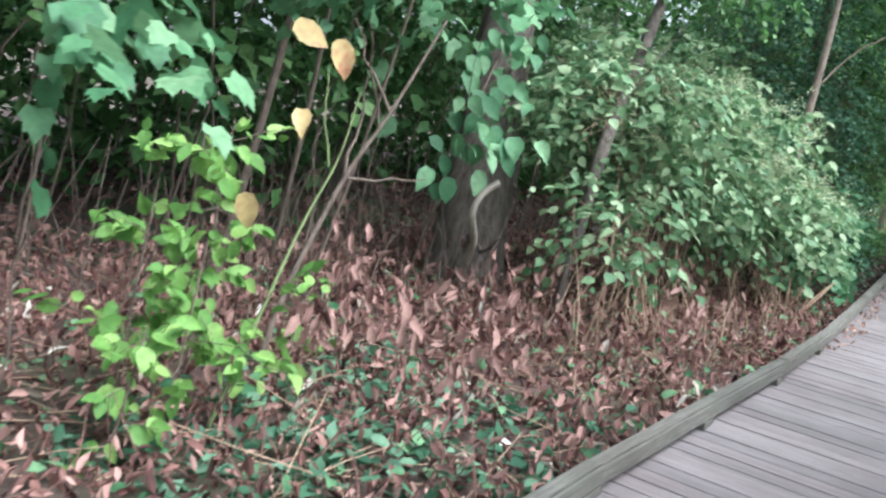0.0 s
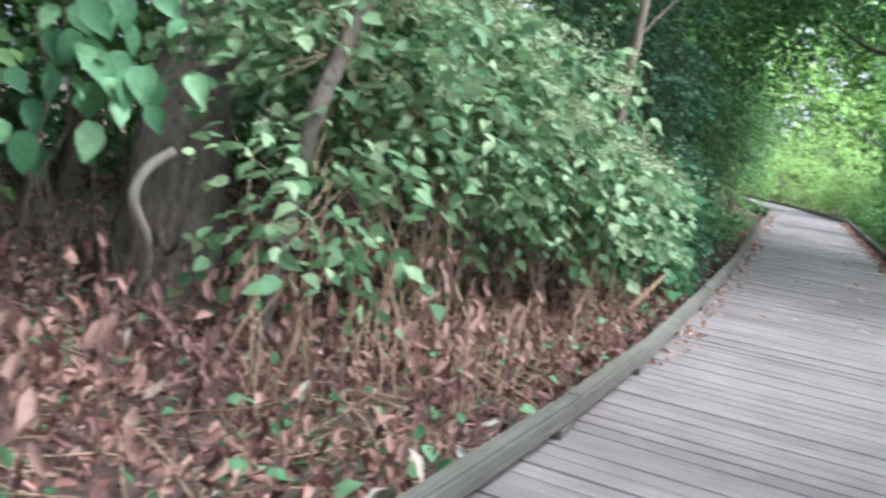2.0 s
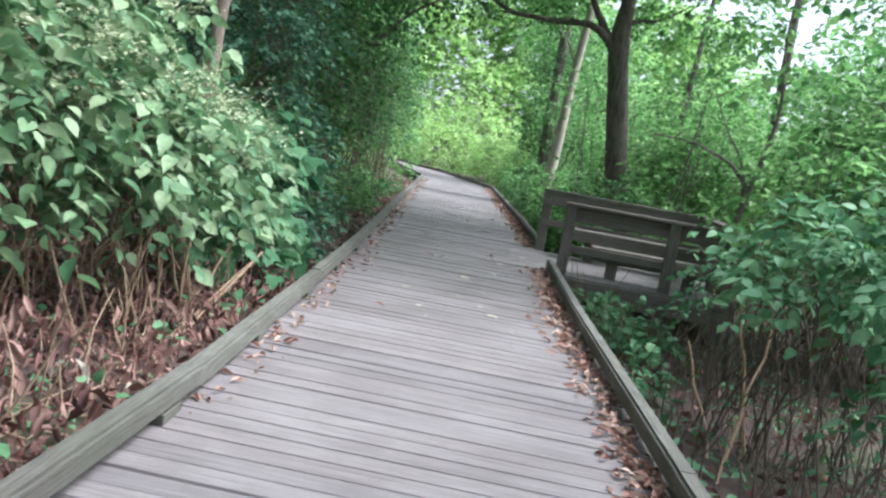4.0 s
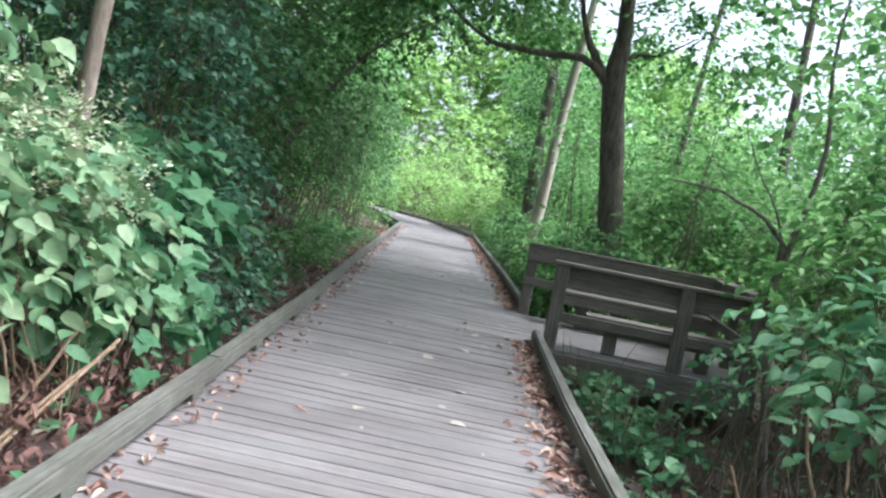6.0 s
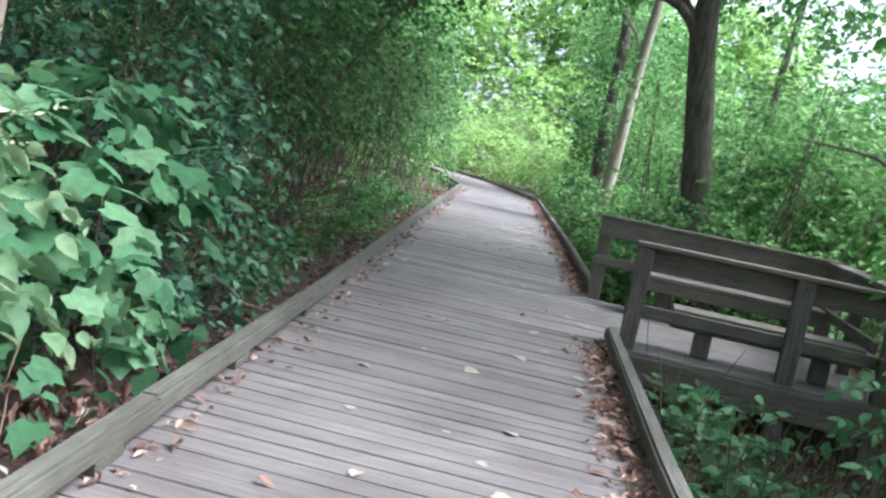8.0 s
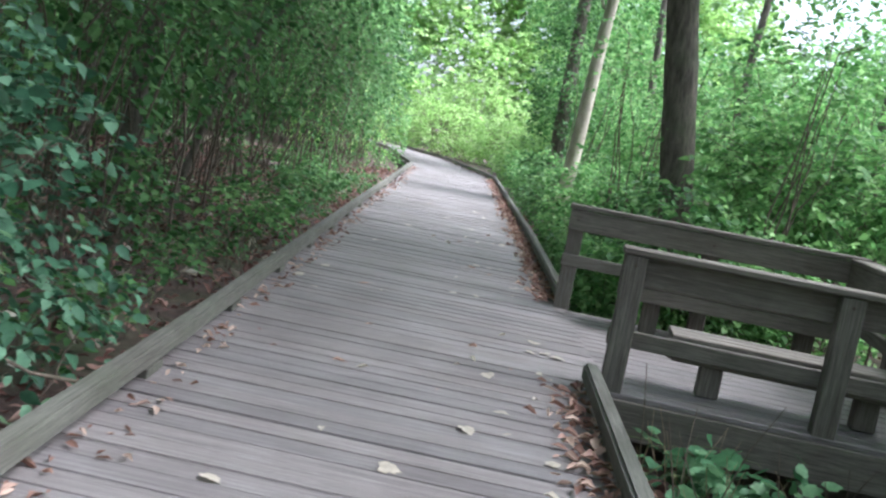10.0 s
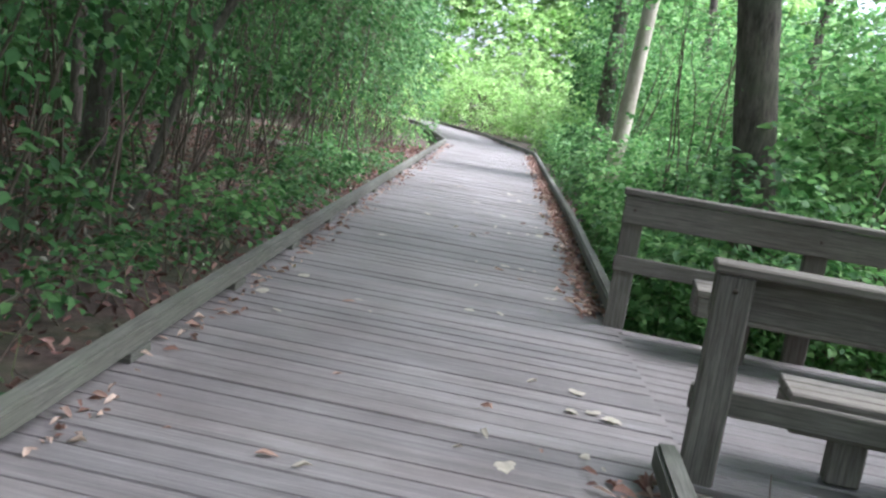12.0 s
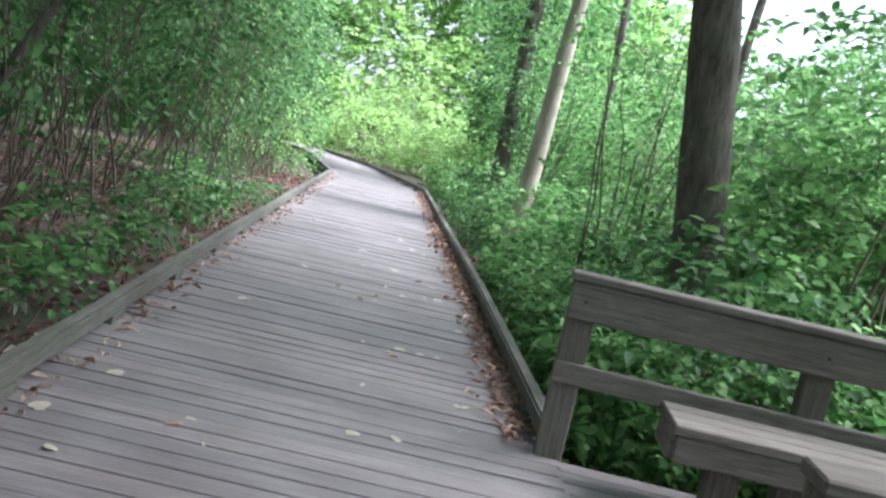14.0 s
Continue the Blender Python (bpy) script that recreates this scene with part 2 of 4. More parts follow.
def tube_arrays(paths, sides=6):
    """Tapered tubes; paths: list of (points, radii)."""
    VV, FF, o = [], [], 0
    for pts, rad in paths:
        pts = np.asarray(pts, float)
        rad = np.broadcast_to(np.asarray(rad, float), (len(pts),)) if np.ndim(rad) == 0 else np.asarray(rad, float)
        T = unit(np.gradient(pts, axis=0))
        ref = np.array([1.0, 0.13, 0.07]) if abs(T[0][2]) > 0.6 else np.array([0.05, 0.1, 1.0])
        A = unit(np.cross(T, ref))
        B = np.cross(T, A)
        ang = np.arange(sides) * 2 * np.pi / sides
        ring = pts[:, None] + rad[:, None, None] * (np.cos(ang)[None, :, None] * A[:, None] + np.sin(ang)[None, :, None] * B[:, None])
        VV.append(ring.reshape(-1, 3))
        i, j = np.meshgrid(np.arange(len(pts) - 1), np.arange(sides), indexing="ij")
        k = (j + 1) % sides
        FF.append(np.stack([i * sides + j, i * sides + k, (i + 1) * sides + k, (i + 1) * sides + j], -1).reshape(-1, 4) + o)
        o += len(pts) * sides
    return np.concatenate(VV), [np.concatenate(FF)]


def tubes(name, paths, material, parent=None, label="", sides=6):
    v, f = tube_arrays(paths, sides)
    return link(name, quick_mesh(name, v, f, True), material, parent, label)


def bent(a, b, n=6, wob=0.05, sag=0.0):
    """A wandering line from a to b."""
    a, b = np.asarray(a, float), np.asarray(b, float)
    s = np.linspace(0, 1, n)[:, None]
    p = a + (b - a) * s + rng.normal(0, wob, (n, 3)) * np.sin(np.pi * s)
    p[:, 2] += sag * 4 * (s * (1 - s))[:, 0]
    return p


def smooth_line(pts, n=16):
    """A rounded line through pts."""
    pts = np.asarray(pts, float)
    t = np.linspace(0, len(pts) - 1, n)
    P = np.vstack([2 * pts[0] - pts[1], pts, 2 * pts[-1] - pts[-2]])
    out = []
    for u in t:
        i = min(int(u), len(pts) - 2)
        f = u - i
        p0, p1, p2, p3 = P[i], P[i + 1], P[i + 2], P[i + 3]
        out.append(0.5 * (2 * p1 + (p2 - p0) * f + (2 * p0 - 5 * p1 + 4 * p2 - p3) * f * f + (3 * p1 - p0 - 3 * p2 + p3) * f ** 3))
    return np.array(out)


def box_bm(size, bevel=0.006, taper=0.0, at=(0, 0, 0)):
    bm = bmesh.new()
    bmesh.ops.create_cube(bm, size=1, matrix=Matrix.Translation(at) @ Matrix.Diagonal((*size, 1)))
    if bevel:
        bmesh.ops.bevel(bm, geom=bm.edges[:], offset=bevel, segments=1, affect="EDGES")
    return bm


def empty(name, m=Matrix(), **tags):
    e = new(name)
    e.empty_display_size = 0.1
    e.matrix_world = m
    return tagged(e, **tags)


# ---- ground ----
def ground_z(x, y):
    x, y = np.asarray(x, float), np.asarray(y, float)
    left = -0.17 - 0.015 * np.clip(-x - 1, 0, 6) + 0.10 * np.clip((-x - 5) / 6, 0, 3)
    right = -0.25 - 0.28 * np.clip((x - 1.0) / 1.2, 0, 1) * np.clip((10 - np.abs(y + 3)) / 6, 0, 1)
    s = np.clip((x + 0.8) / 1.6, 0, 1)
    return left * (1 - s) + right * s + 0.035 * np.sin(x * 2.1 + y * 1.3) * np.sin(y * 1.7 - x) - 0.02


gx = np.concatenate([np.linspace(-400, -22, 12), np.linspace(-20, 20, 161), np.linspace(22, 400, 12)])
gy = np.concatenate([np.linspace(-400, -32, 12), np.linspace(-30, 60, 240), np.linspace(65, 500, 12)])
GX, GY = np.meshgrid(gx, gy, indexing="ij")
GV = np.stack([GX, GY, ground_z(GX, GY)], -1).reshape(-1, 3)
ii, jj = np.meshgrid(np.arange(len(gx) - 1), np.arange(len(gy) - 1), indexing="ij")
q = ii * len(gy) + jj
GF = np.stack([q, q + len(gy), q + len(gy) + 1, q + 1], -1).reshape(-1, 4)
tagged(link("ground", quick_mesh("ground", GV, [GF], True), SOIL), "dark brown forest soil under leaf litter and plants", "ground", kind="structure")

# ---- boardwalk: edges as lines of x by y ----
LEFT_Y, LEFT_X = [-26, -18, -14.6, -13.0, -11.4, -9.7, -6.5, -3.2, 0, 3.4, 20.6, 32, 42, 52], [-1.6, -1.38, -1.25, -1.14, -1.02, -0.945, -0.925, -0.93, -0.985, -1.05, -1.30, -3.1, -6.6, -12.5]
RIGHT_Y, RIGHT_X = [-26, -18, -10, -6, -2.6, 0, 4.7, 11.7, 21.0, 32, 42, 52], [0.85, 0.98, 1.05, 1.11, 1.22, 1.32, 1.36, 1.32, 1.28, -0.75, -4.0, -9.7]


def left_x(y):
    return np.interp(y, LEFT_Y, LEFT_X)


def right_x(y):
    return np.interp(y, RIGHT_Y, RIGHT_X)


SLANT = -0.09
boardwalk = empty("boardwalk", label="weathered grey timber boardwalk with low edge rails", category="boardwalk", kind="structure")


def kerb_run(ys, xf, side, name):
    """One length of edge timber between two places, with mitred ends, resting on blocks."""
    w, z0, z1 = 0.09, 0.045, 0.148
    a, b = ys
    P = np.array([(xf(a), a), (xf(b), b)])
    bm = bmesh.new()
    bmesh.ops.create_cube(bm, size=1, matrix=Matrix.Diagonal((float(np.hypot(*(P[1] - P[0]))) + 0.03, w, z1 - z0, 1)))
    bmesh.ops.bevel(bm, geom=bm.edges[:], offset=0.014, segments=2, affect="EDGES")
    ob = part(name, bm, KERB, boardwalk)
    mid = P.mean(0)
    ang = math.atan2(P[1][1] - P[0][1], P[1][0] - P[0][0])
    ob.matrix_world = Matrix.Translation((mid[0] + side * w / 2, mid[1], (z0 + z1) / 2 + rng.uniform(-.004, .004))) @ Matrix.Rotation(ang, 4, "Z")
    return ob


block_mesh = bpy.data.meshes.new("block")
bmb = box_bm((0.09, 0.22, 0.046), 0.004)
bmb.to_mesh(block_mesh)
bmb.free()
block_mesh.materials.append(KERB)


def kerb_blocks(ys, xf, side):
    for y in ys:
        ob = new("kerb_block", block_mesh)
        ob.parent = boardwalk
        ob.location = (float(xf(y)) + side * 0.048, y, 0.022)


LEFT_JOINTS = [-26, -22.4, -18, -14.6, -13.0, -11.4, -9.7, -6.5, -3.2, 0, 3.4, 6.8, 10.2, 13.7, 17.2, 20.6, 24.2, 28, 31.6, 35.2, 38.8, 42.4, 46, 52]
RIGHT_A = [-26, -22, -18, -14, -10, -6, -2.62]
RIGHT_B = [0.12, 2.4, 4.7, 8.2, 11.7, 15, 18, 21, 24.6, 28.2, 31.8, 35.4, 39, 42.6, 46, 52]
for js, xf, side in ((LEFT_JOINTS, left_x, -1), (RIGHT_A, right_x, 1), (RIGHT_B, right_x, 1)):
    for ys in zip(js, js[1:]):
        kerb_run(ys, xf, side, "kerb_rail")
    kerb_blocks([y for y in np.arange(js[0] + 0.5, min(js[-1], 30), 1.55)], xf, side)

for x in (-0.8, 0.0, 0.8):
    tubes("joist", [([(x, -26, -0.14), (x * 1.0, 21, -0.14)], 0.07)], RAIL, boardwalk, sides=4)

# ---- viewing platform with its rails and benches ----
PA = -8.0
PM = Matrix.Translation((1.3, 0, 0)) @ Matrix.Rotation(radians(PA), 4, "Z")
PU, PV = 2.45, -2.47


def timber(name, u0, u1, v0, v1, z0, z1, parent, material=RAIL, bevel=0.007, label=""):
    """A squared timber in the platform's own directions; its grain runs along its longest side."""
    d = [u1 - u0, v1 - v0, z1 - z0]
    k = d.index(max(d))
    rot = (Matrix(), Matrix.Rotation(radians(90), 4, "Z"), Matrix.Rotation(radians(-90), 4, "Y"))[k]
    size = (d, (d[1], d[0], d[2]), (d[2], d[1], d[0]))[k]
    ob = part(name, box_bm(size, min(bevel, min(size) * 0.2)), material, parent, label)
    ob.matrix_world = PM @ Matrix.Translation(((u0 + u1) / 2, (v0 + v1) / 2, (z0 + z1) / 2)) @ rot
    return ob


def bolt(u, v, z, parent):
    bm = bmesh.new()
    bmesh.ops.create_uvsphere(bm, u_segments=8, v_segments=5, radius=0.011, matrix=Matrix.Diagonal((1, 0.5, 1, 1)))
    ob = part("bolt", bm, BOLT, parent)
    ob.matrix_world = PM @ Matrix.Translation((u, v, z))


def rail_side(v, z_top, posts, u0, u1, inner, low):
    """One side of the platform: posts, top board and low board on the inner face, and a cap."""
    r = empty("railing", PM @ Matrix.Translation((u0, v, 0)), label="weathered timber railing of posts, boards and a flat cap", category="railing", group="railings of the platform")
    bpy.context.view_layer.update()
    for u in posts:
        timber("post", u, u + 0.135, v - 0.05, v + 0.05, -0.62, z_top - 0.042, r)
    s = 1 if inner > 0 else -1
    f0, f1 = sorted((v + s * 0.052, v + s * 0.092))
    timber("top_board", u0 - 0.005, u1, f0, f1, z_top - 0.225, z_top - 0.044, r)
    timber("low_board", u0 - 0.01, u1, f0, f1, low, low + 0.105, r)
    timber("cap", u0 - 0.02, u1 + 0.02, v - 0.06, v + 0.10 * s if s > 0 else v + 0.06, z_top - 0.04, z_top, r) if s > 0 else timber("cap", u0 - 0.02, u1 + 0.02, v - 0.10, v + 0.06, z_top - 0.04, z_top, r)
    for u in posts:
        bolt(u + 0.068, f0 - 0.002 if s < 0 else f1 + 0.002, z_top - 0.13, r)
        bolt(u + 0.068, v - 0.052, z_top - 0.10, r)
    return r


rail_side(0.0, 0.92, (0.0, 1.15, 2.35), 0.0, PU, -1, 0.38)
rail_side(PV, 0.865, (0.40, 1.64, 2.35), 0.40, PU, 1, 0.25)
back = empty("railing", PM @ Matrix.Translation((PU, 0, 0)), label="weathered timber back railing of the viewing platform", category="railing", group="railings of the platform")
bpy.context.view_layer.update()
timber("post", PU - 0.1, PU, -1.3, -1.2, -0.62, 0.86, back)
timber("top_board", PU - 0.14, PU - 0.10, PV + 0.12, -0.12, 0.68, 0.86, back)
timber("low_board", PU - 0.14, PU - 0.10, PV + 0.12, -0.12, 0.36, 0.46, back)
timber("cap", PU - 0.15, PU + 0.06, PV + 0.12, -0.12, 0.864, 0.904, back)


def bench(u0, u1, v0, v1, z, label):
    b = empty("bench", PM @ Matrix.Translation((u0, v0, 0)), label=label, category="bench", group="benches of the platform")
    bpy.context.view_layer.update()
    n = 3
    w = (v1 - v0) / n
    for i in range(n):
        timber("seat_plank", u0 + (0.0, 0.0, 0.0)[i], u1, v0 + i * w + 0.004, v0 + (i + 1) * w - 0.004, z - 0.045, z, b)
    timber("apron", u0 + 0.02, u1, v0 + 0.01, v0 + 0.05, z - 0.165, z - 0.047, b)
    timber("apron", u0 + 0.02, u1, v1 - 0.05, v1 - 0.01, z - 0.165, z - 0.047, b)
    timber("end_board", u0 - 0.002, u0 + 0.036, v0 + 0.052, v1 - 0.052, z - 0.165, z - 0.047, b)
    for u in (u0 + 0.22, u1 - 0.35):
        timber("leg", u, u + 0.14, (v0 + v1) / 2 - 0.05, (v0 + v1) / 2 + 0.05, 0.002, z - 0.047, b)
    return b


bench(0.50, PU - 0.16, -0.60, -0.19, 0.44, "weathered timber bench with thick apron along the platform railing")
bench(0.78, PU - 0.16, PV + 0.14, PV + 0.46, 0.375, "weathered timber bench behind the platform's front railing")

platform = empty("viewing_platform", PM, label="weathered timber platform deck beside the boardwalk", category="platform", kind="structure")
bpy.context.view_layer.update()
timber("rim_joist", 0.42, PU, PV - 0.075, PV - 0.035, -0.28, -0.045, platform)
timber("rim_joist", 0.10, PU, 0.035, 0.075, -0.28, -0.045, platform)
timber("rim_joist", PU + 0.04, PU + 0.08, PV, 0.0, -0.28, -0.045, platform)
pb = 0.0
PITCH = 0.147
n_pl = int(2.6 / PITCH)
for i in range(n_pl):
    v = PV - 0.06 + (i + 0.5) * PITCH
    xs = 0.09 + 0.40 * (-v / 2.47)
    timber("deck_board", xs - 0.16, PU + 0.06, v - PITCH / 2 + 0.0064, v + PITCH / 2 - 0.0064, -0.048 + rng.uniform(-.002, .002), rng.uniform(-.002, .001) - 0.009, platform, BOARD, 0.008)

# ---- plants ----
def in_deck(P, m=0.22):
    """Points over the walk or the platform below head height."""
    over = (P[:, 0] > left_x(P[:, 1]) - m) & (P[:, 0] < right_x(P[:, 1]) + m) & (P[:, 2] < 2.6)
    plat = (P[:, 0] > 1.0) & (P[:, 0] < 3.75) & (P[:, 1] > -2.75) & (P[:, 1] < 0.12) & (P[:, 2] < 1.7)
    return over | plat


def twigs_in(center, radii, n, low=-1.0, shell=0.5):
    """Twig ends spread through an uneven crown, denser to its outside; with their outward way."""
    d = unit(rng.normal(0, 1, (n, 3)))
    d[:, 2] = np.where(d[:, 2] < low, -d[:, 2], d[:, 2])
    lump = 1 + 0.22 * np.sin(d[:, 0] * 5 + center[0] * 3) * np.sin(d[:, 1] * 6 + center[1]) + 0.15 * np.sin(d[:, 2] * 9 + center[1] * 2)
    r = rng.uniform(shell ** 3, 1, n) ** (1 / 3) * lump
    return np.asarray(center) + d * r[:, None] * np.asarray(radii), d


def sprays(ends, out, per, length, size, droop=0.35, jitter=0.5):
    """Leaves in two ranks along short drooping twigs."""
    n = len(ends)
    way = unit(out * [1, 1, 0.35] + rng.normal(0, jitter, (n, 3)) * [1, 1, 0.5] + [0, 0, -0.1])
    s = (np.arange(per) + 0.5) / per
    pts = ends[:, None] + way[:, None] * (s[None, :, None] * length)
    pts[..., 2] -= droop * length * s[None] ** 2
    side = unit(np.cross(way, [0, 0, 1.0]))
    sign = np.where(np.arange(per) % 2, 1, -1)[None, :, None]
    D = way[:, None] * 0.7 + side[:, None] * sign * 0.9 + rng.normal(0, 0.25, (n, per, 3)) + [0, 0, -droop]
    S = size * rng.uniform(0.55, 1.25, n * per)
    pts = pts + rng.normal(0, 0.02, pts.shape)
    return pts.reshape(-1, 3), D.reshape(-1, 3), S


def shrub(name, label, base, crown, radii, stems, twigs, per, length, size, shape, leaf, stem=TWIG, category="shrub", stem_r=0.012, droop=0.35, low=-1.0, shell=0.5, group="", wob=0.5, spread=0.35):
    e = empty(name, Matrix.Translation(base), label=label, category=category, group=group)
    b = np.array(base, float)
    ends, out = twigs_in(np.asarray(crown, float), radii, twigs, low, shell)
    P, D, S = sprays(ends, out, per, length, size, droop)
    ok = ~in_deck(P) & (P[:, 2] > ground_z(P[:, 0], P[:, 1]) + 0.03)
    paths = []
    for i in range(stems):
        a = b + [rng.normal(0, spread), rng.normal(0, spread), 0]
        a[2] = ground_z(a[0], a[1]) - 0.04
        t = ends[rng.integers(twigs)]
        if in_deck(t[None])[0]:
            t = np.asarray(crown, float) + [0, 0, 0.3]
        paths.append((bent(a, t, 8, 0.05, 0.15) - b, np.linspace(stem_r, stem_r * 0.25, 8)))
    for t, o in zip(ends[: twigs // 4], out):
        if not in_deck(t[None])[0]:
            paths.append((bent(t - o * np.asarray(radii) * 0.45, t + o * 0.15, 4, 0.03) - b, np.linspace(stem_r * 0.4, stem_r * 0.12, 4)))
    for pth in paths[:stems]:
        tubes("stem", [pth], stem, e, sides=5)
    if paths[stems:]:
        tagged(tubes("twig_work", paths[stems:], stem, e, sides=4), kind="stuff")
    fo = foliage("foliage", P[ok] - b, D[ok], S[ok], shape, leaf, e, wob=wob)
    return e


def tree(name, label, line, radii, limbs, crowns, leaf, bark, twigs=260, per=8, length=0.5, size=0.11, shape=OVATE, sides=12):
    """Trunk along line; limbs: lists of points; crowns: (centre, radii)."""
    e = empty(name, Matrix.Translation(line[0]), label=label, category="tree")
    b = np.array(line[0], float)
    L = smooth_line(line, 22)
    R = np.interp(np.linspace(0, 1, 22), np.linspace(0, 1, len(radii)), radii) * (1 + rng.normal(0, 0.02, 22))
    tubes("trunk", [(L - b, R)], bark, e, sides=sides)
    for pts, r0 in limbs:
        lp = smooth_line(pts, 12)
        tubes("limb", [(lp - b + rng.normal(0, 0.012, lp.shape), np.linspace(r0, r0 * 0.25, 12))], bark, e, sides=7)
    PP, DD, SS = [], [], []
    for c, r in crowns:
        ends, out = twigs_in(np.asarray(c, float), r, twigs, -1.0, 0.35)
        P, D, S = sprays(ends, out, per, length, size, 0.3)
        ok = ~in_deck(P)
        PP.append(P[ok] - b), DD.append(D[ok]), SS.append(S[ok])
    if crowns:
        foliage("crown", np.concatenate(PP), np.concatenate(DD), np.concatenate(SS), shape, leaf, e)
    return e


# -- knotweed thicket beside the walk --
KN = "broad-leaved knotweed clump with pale green leaves and bare canes"
for base, crown, rad, tw, stems in (
    ((-2.6, -10.3, -.2), (-2.95, -10.5, 1.7), (0.75, 0.8, 0.6), 110, 8), ((-2.7, -9.6, -.2), (-2.7, -9.5, 1.25), (0.75, 0.8, 0.8), 220, 14),
    ((-2.45, -8.5, -.2), (-2.5, -8.5, 1.2), (0.8, 0.9, 0.85), 290, 16), ((-2.0, -7.3, -.2), (-1.95, -7.5, 0.78), (0.6, 0.85, 0.6), 240, 16),
    ((-3.6, -9.0, -.2), (-3.7, -9.0, 1.6), (0.9, 1.2, 0.9), 220, 12), ((-3.5, -7.2, -.2), (-3.5, -7.2, 1.9), (0.8, 1.0, 0.9), 190, 10)):
    shrub("knotweed", KN, base, crown, rad, stems, tw, 9, 0.5, 0.108, BROAD, L_KNOT, CANE, "knotweed", 0.010, 0.5, -0.5, 0.5, "knotweed thicket", 0.65, 0.3)
for base, crown, rad in (((-2.4, -8.3, -.2), (-2.42, -8.5, 1.25), (0.84, 0.95, 0.86)), ((-2.1, -7.3, -.2), (-1.92, -7.5, 0.85), (0.6, 0.85, 0.58)), ((-2.7, -9.5, -.2), (-2.65, -9.5, 1.3), (0.78, 0.8, 0.82))):
    e = empty("knotweed_blossom", Matrix.Translation(base), label="sprays of cream knotweed blossom over pale green leaves", category="blossom", group="knotweed thicket")
    ends, out = twigs_in(np.array(crown), rad, 130, 0.1, 0.88)
    P, D, S = sprays(ends, out, 24, 0.24, 0.034, -0.2, 0.9)
    tagged(tubes("stalk_work", [(bent(t, t + o * 0.22, 4, 0.01) - np.array(base), 0.002) for t, o in zip(ends, out)], GREEN_STEM, e, sides=3), kind="stuff")
    foliage("blossom", P - base, D, S, SLIM, L_FLOWER, e, wob=1.0)

shrub("knotweed", "sparse knotweed sprigs round a slender trunk", (-2.45, -11.7, -.2), (-2.45, -11.6, 0.75), (0.35, 0.45, 0.5), 6, 42, 6, 0.4, 0.11, OVATE, L_KNOT, CANE, "knotweed", 0.008, 0.5, -0.6, 0.3, "knotweed thicket", 0.6, 0.2)

# -- large drooping leaves hung before the old trunk --
HB = np.array((-3.5, -12.0, 1.5))
e = empty("leafy_branch", Matrix.Translation(HB), label="drooping branch with large heart-shaped green leaves", category="branch")
bl = smooth_line([(-3.7, -11.3, 2.3), (-3.6, -11.7, 1.95), (-3.55, -12.0, 1.55), (-3.5, -12.15, 1.2)], 10)
tubes("stem", [(bl - HB, np.linspace(0.012, 0.004, 10))], TWIG, e, sides=5)
P = bl[rng.integers(1, 10, 64)] + rng.normal(0, 0.2, (64, 3)) * [1, 1, 0.5]
foliage("foliage", P - HB, rng.normal(0, 0.4, (64, 3)) + [0.45, -0.35, -0.75], rng.uniform(0.14, 0.22, 64), BROAD, L_GRAPE, e, up=(0.5, -0.7, 0.7), wob=0.3)

# -- old dark trunk with a torn pale branch --
tree("old_tree", "dark rough-barked trunk with a torn pale branch stub", [(-4.3, -10.3, -.3), (-4.35, -10.2, 0.5), (-4.5, -9.9, 1.6), (-4.7, -9.5, 3.2), (-4.8, -9.2, 6.0)], [0.46, 0.36, 0.31, 0.26, 0.16],
     [([(-4.2, -10.5, 0.35), (-3.9, -10.8, 0.25), (-3.6, -11.0, 0.45)], 0.035)],
     [((-4.8, -9.2, 6.2), (2.3, 2.3, 1.7))], L_SHRUB, BARK_DARK, 300)
o = tubes("torn_branch", [(smooth_line([(-4.05, -10.8, 0.05), (-3.86, -11.05, 0.36), (-3.82, -11.25, 0.62), (-3.80, -11.18, 0.8), (-3.72, -11.05, 0.92)], 14), np.linspace(0.035, 0.03, 14))], BARK_PALE, sides=8)
tagged(o, "curved pale torn branch against the old trunk", "branch")
tree("leaning_vine_trunk", "slender dark leaning trunk with peeling bark", [(-3.0, -11.05, -.25), (-2.97, -11.0, 0.3), (-2.94, -10.93, 0.75), (-2.94, -10.84, 1.2), (-2.99, -10.5, 1.65), (-2.95, -10.15, 2.45), (-2.85, -9.9, 3.4), (-2.6, -9.7, 4.6)],
     [0.045, 0.04, 0.045, 0.06, 0.06, 0.055, 0.045, 0.03], [([(-2.96, -10.4, 1.85), (-2.8, -10.2, 2.2), (-2.7, -9.9, 2.6)], 0.014)], [((-2.6, -9.5, 4.8), (1.0, 1.1, 0.7)), ((-2.5, -9.6, 3.3), (0.5, 0.5, 0.35))], L_SHRUB, BARK_DARK, 90, sides=8)
tree("pale_young_tree", "slender pale-barked young tree in dark foliage", [(-2.24, -6.0, -.25), (-2.21, -5.93, 0.95), (-2.18, -5.9, 1.4), (-2.17, -5.88, 1.95), (-2.15, -5.7, 3.0), (-2.2, -5.2, 4.0), (-2.2, -4.6, 5.5)],
     [0.068, 0.06, 0.057, 0.055, 0.048, 0.04, 0.03], [([(-2.16, -5.8, 2.5), (-1.8, -5.3, 3.1), (-1.3, -4.8, 3.5)], 0.015)], [((-2.4, -4.4, 5.0), (1.6, 1.8, 1.1))], L_IVY, BARK_TAN, 260, sides=10)

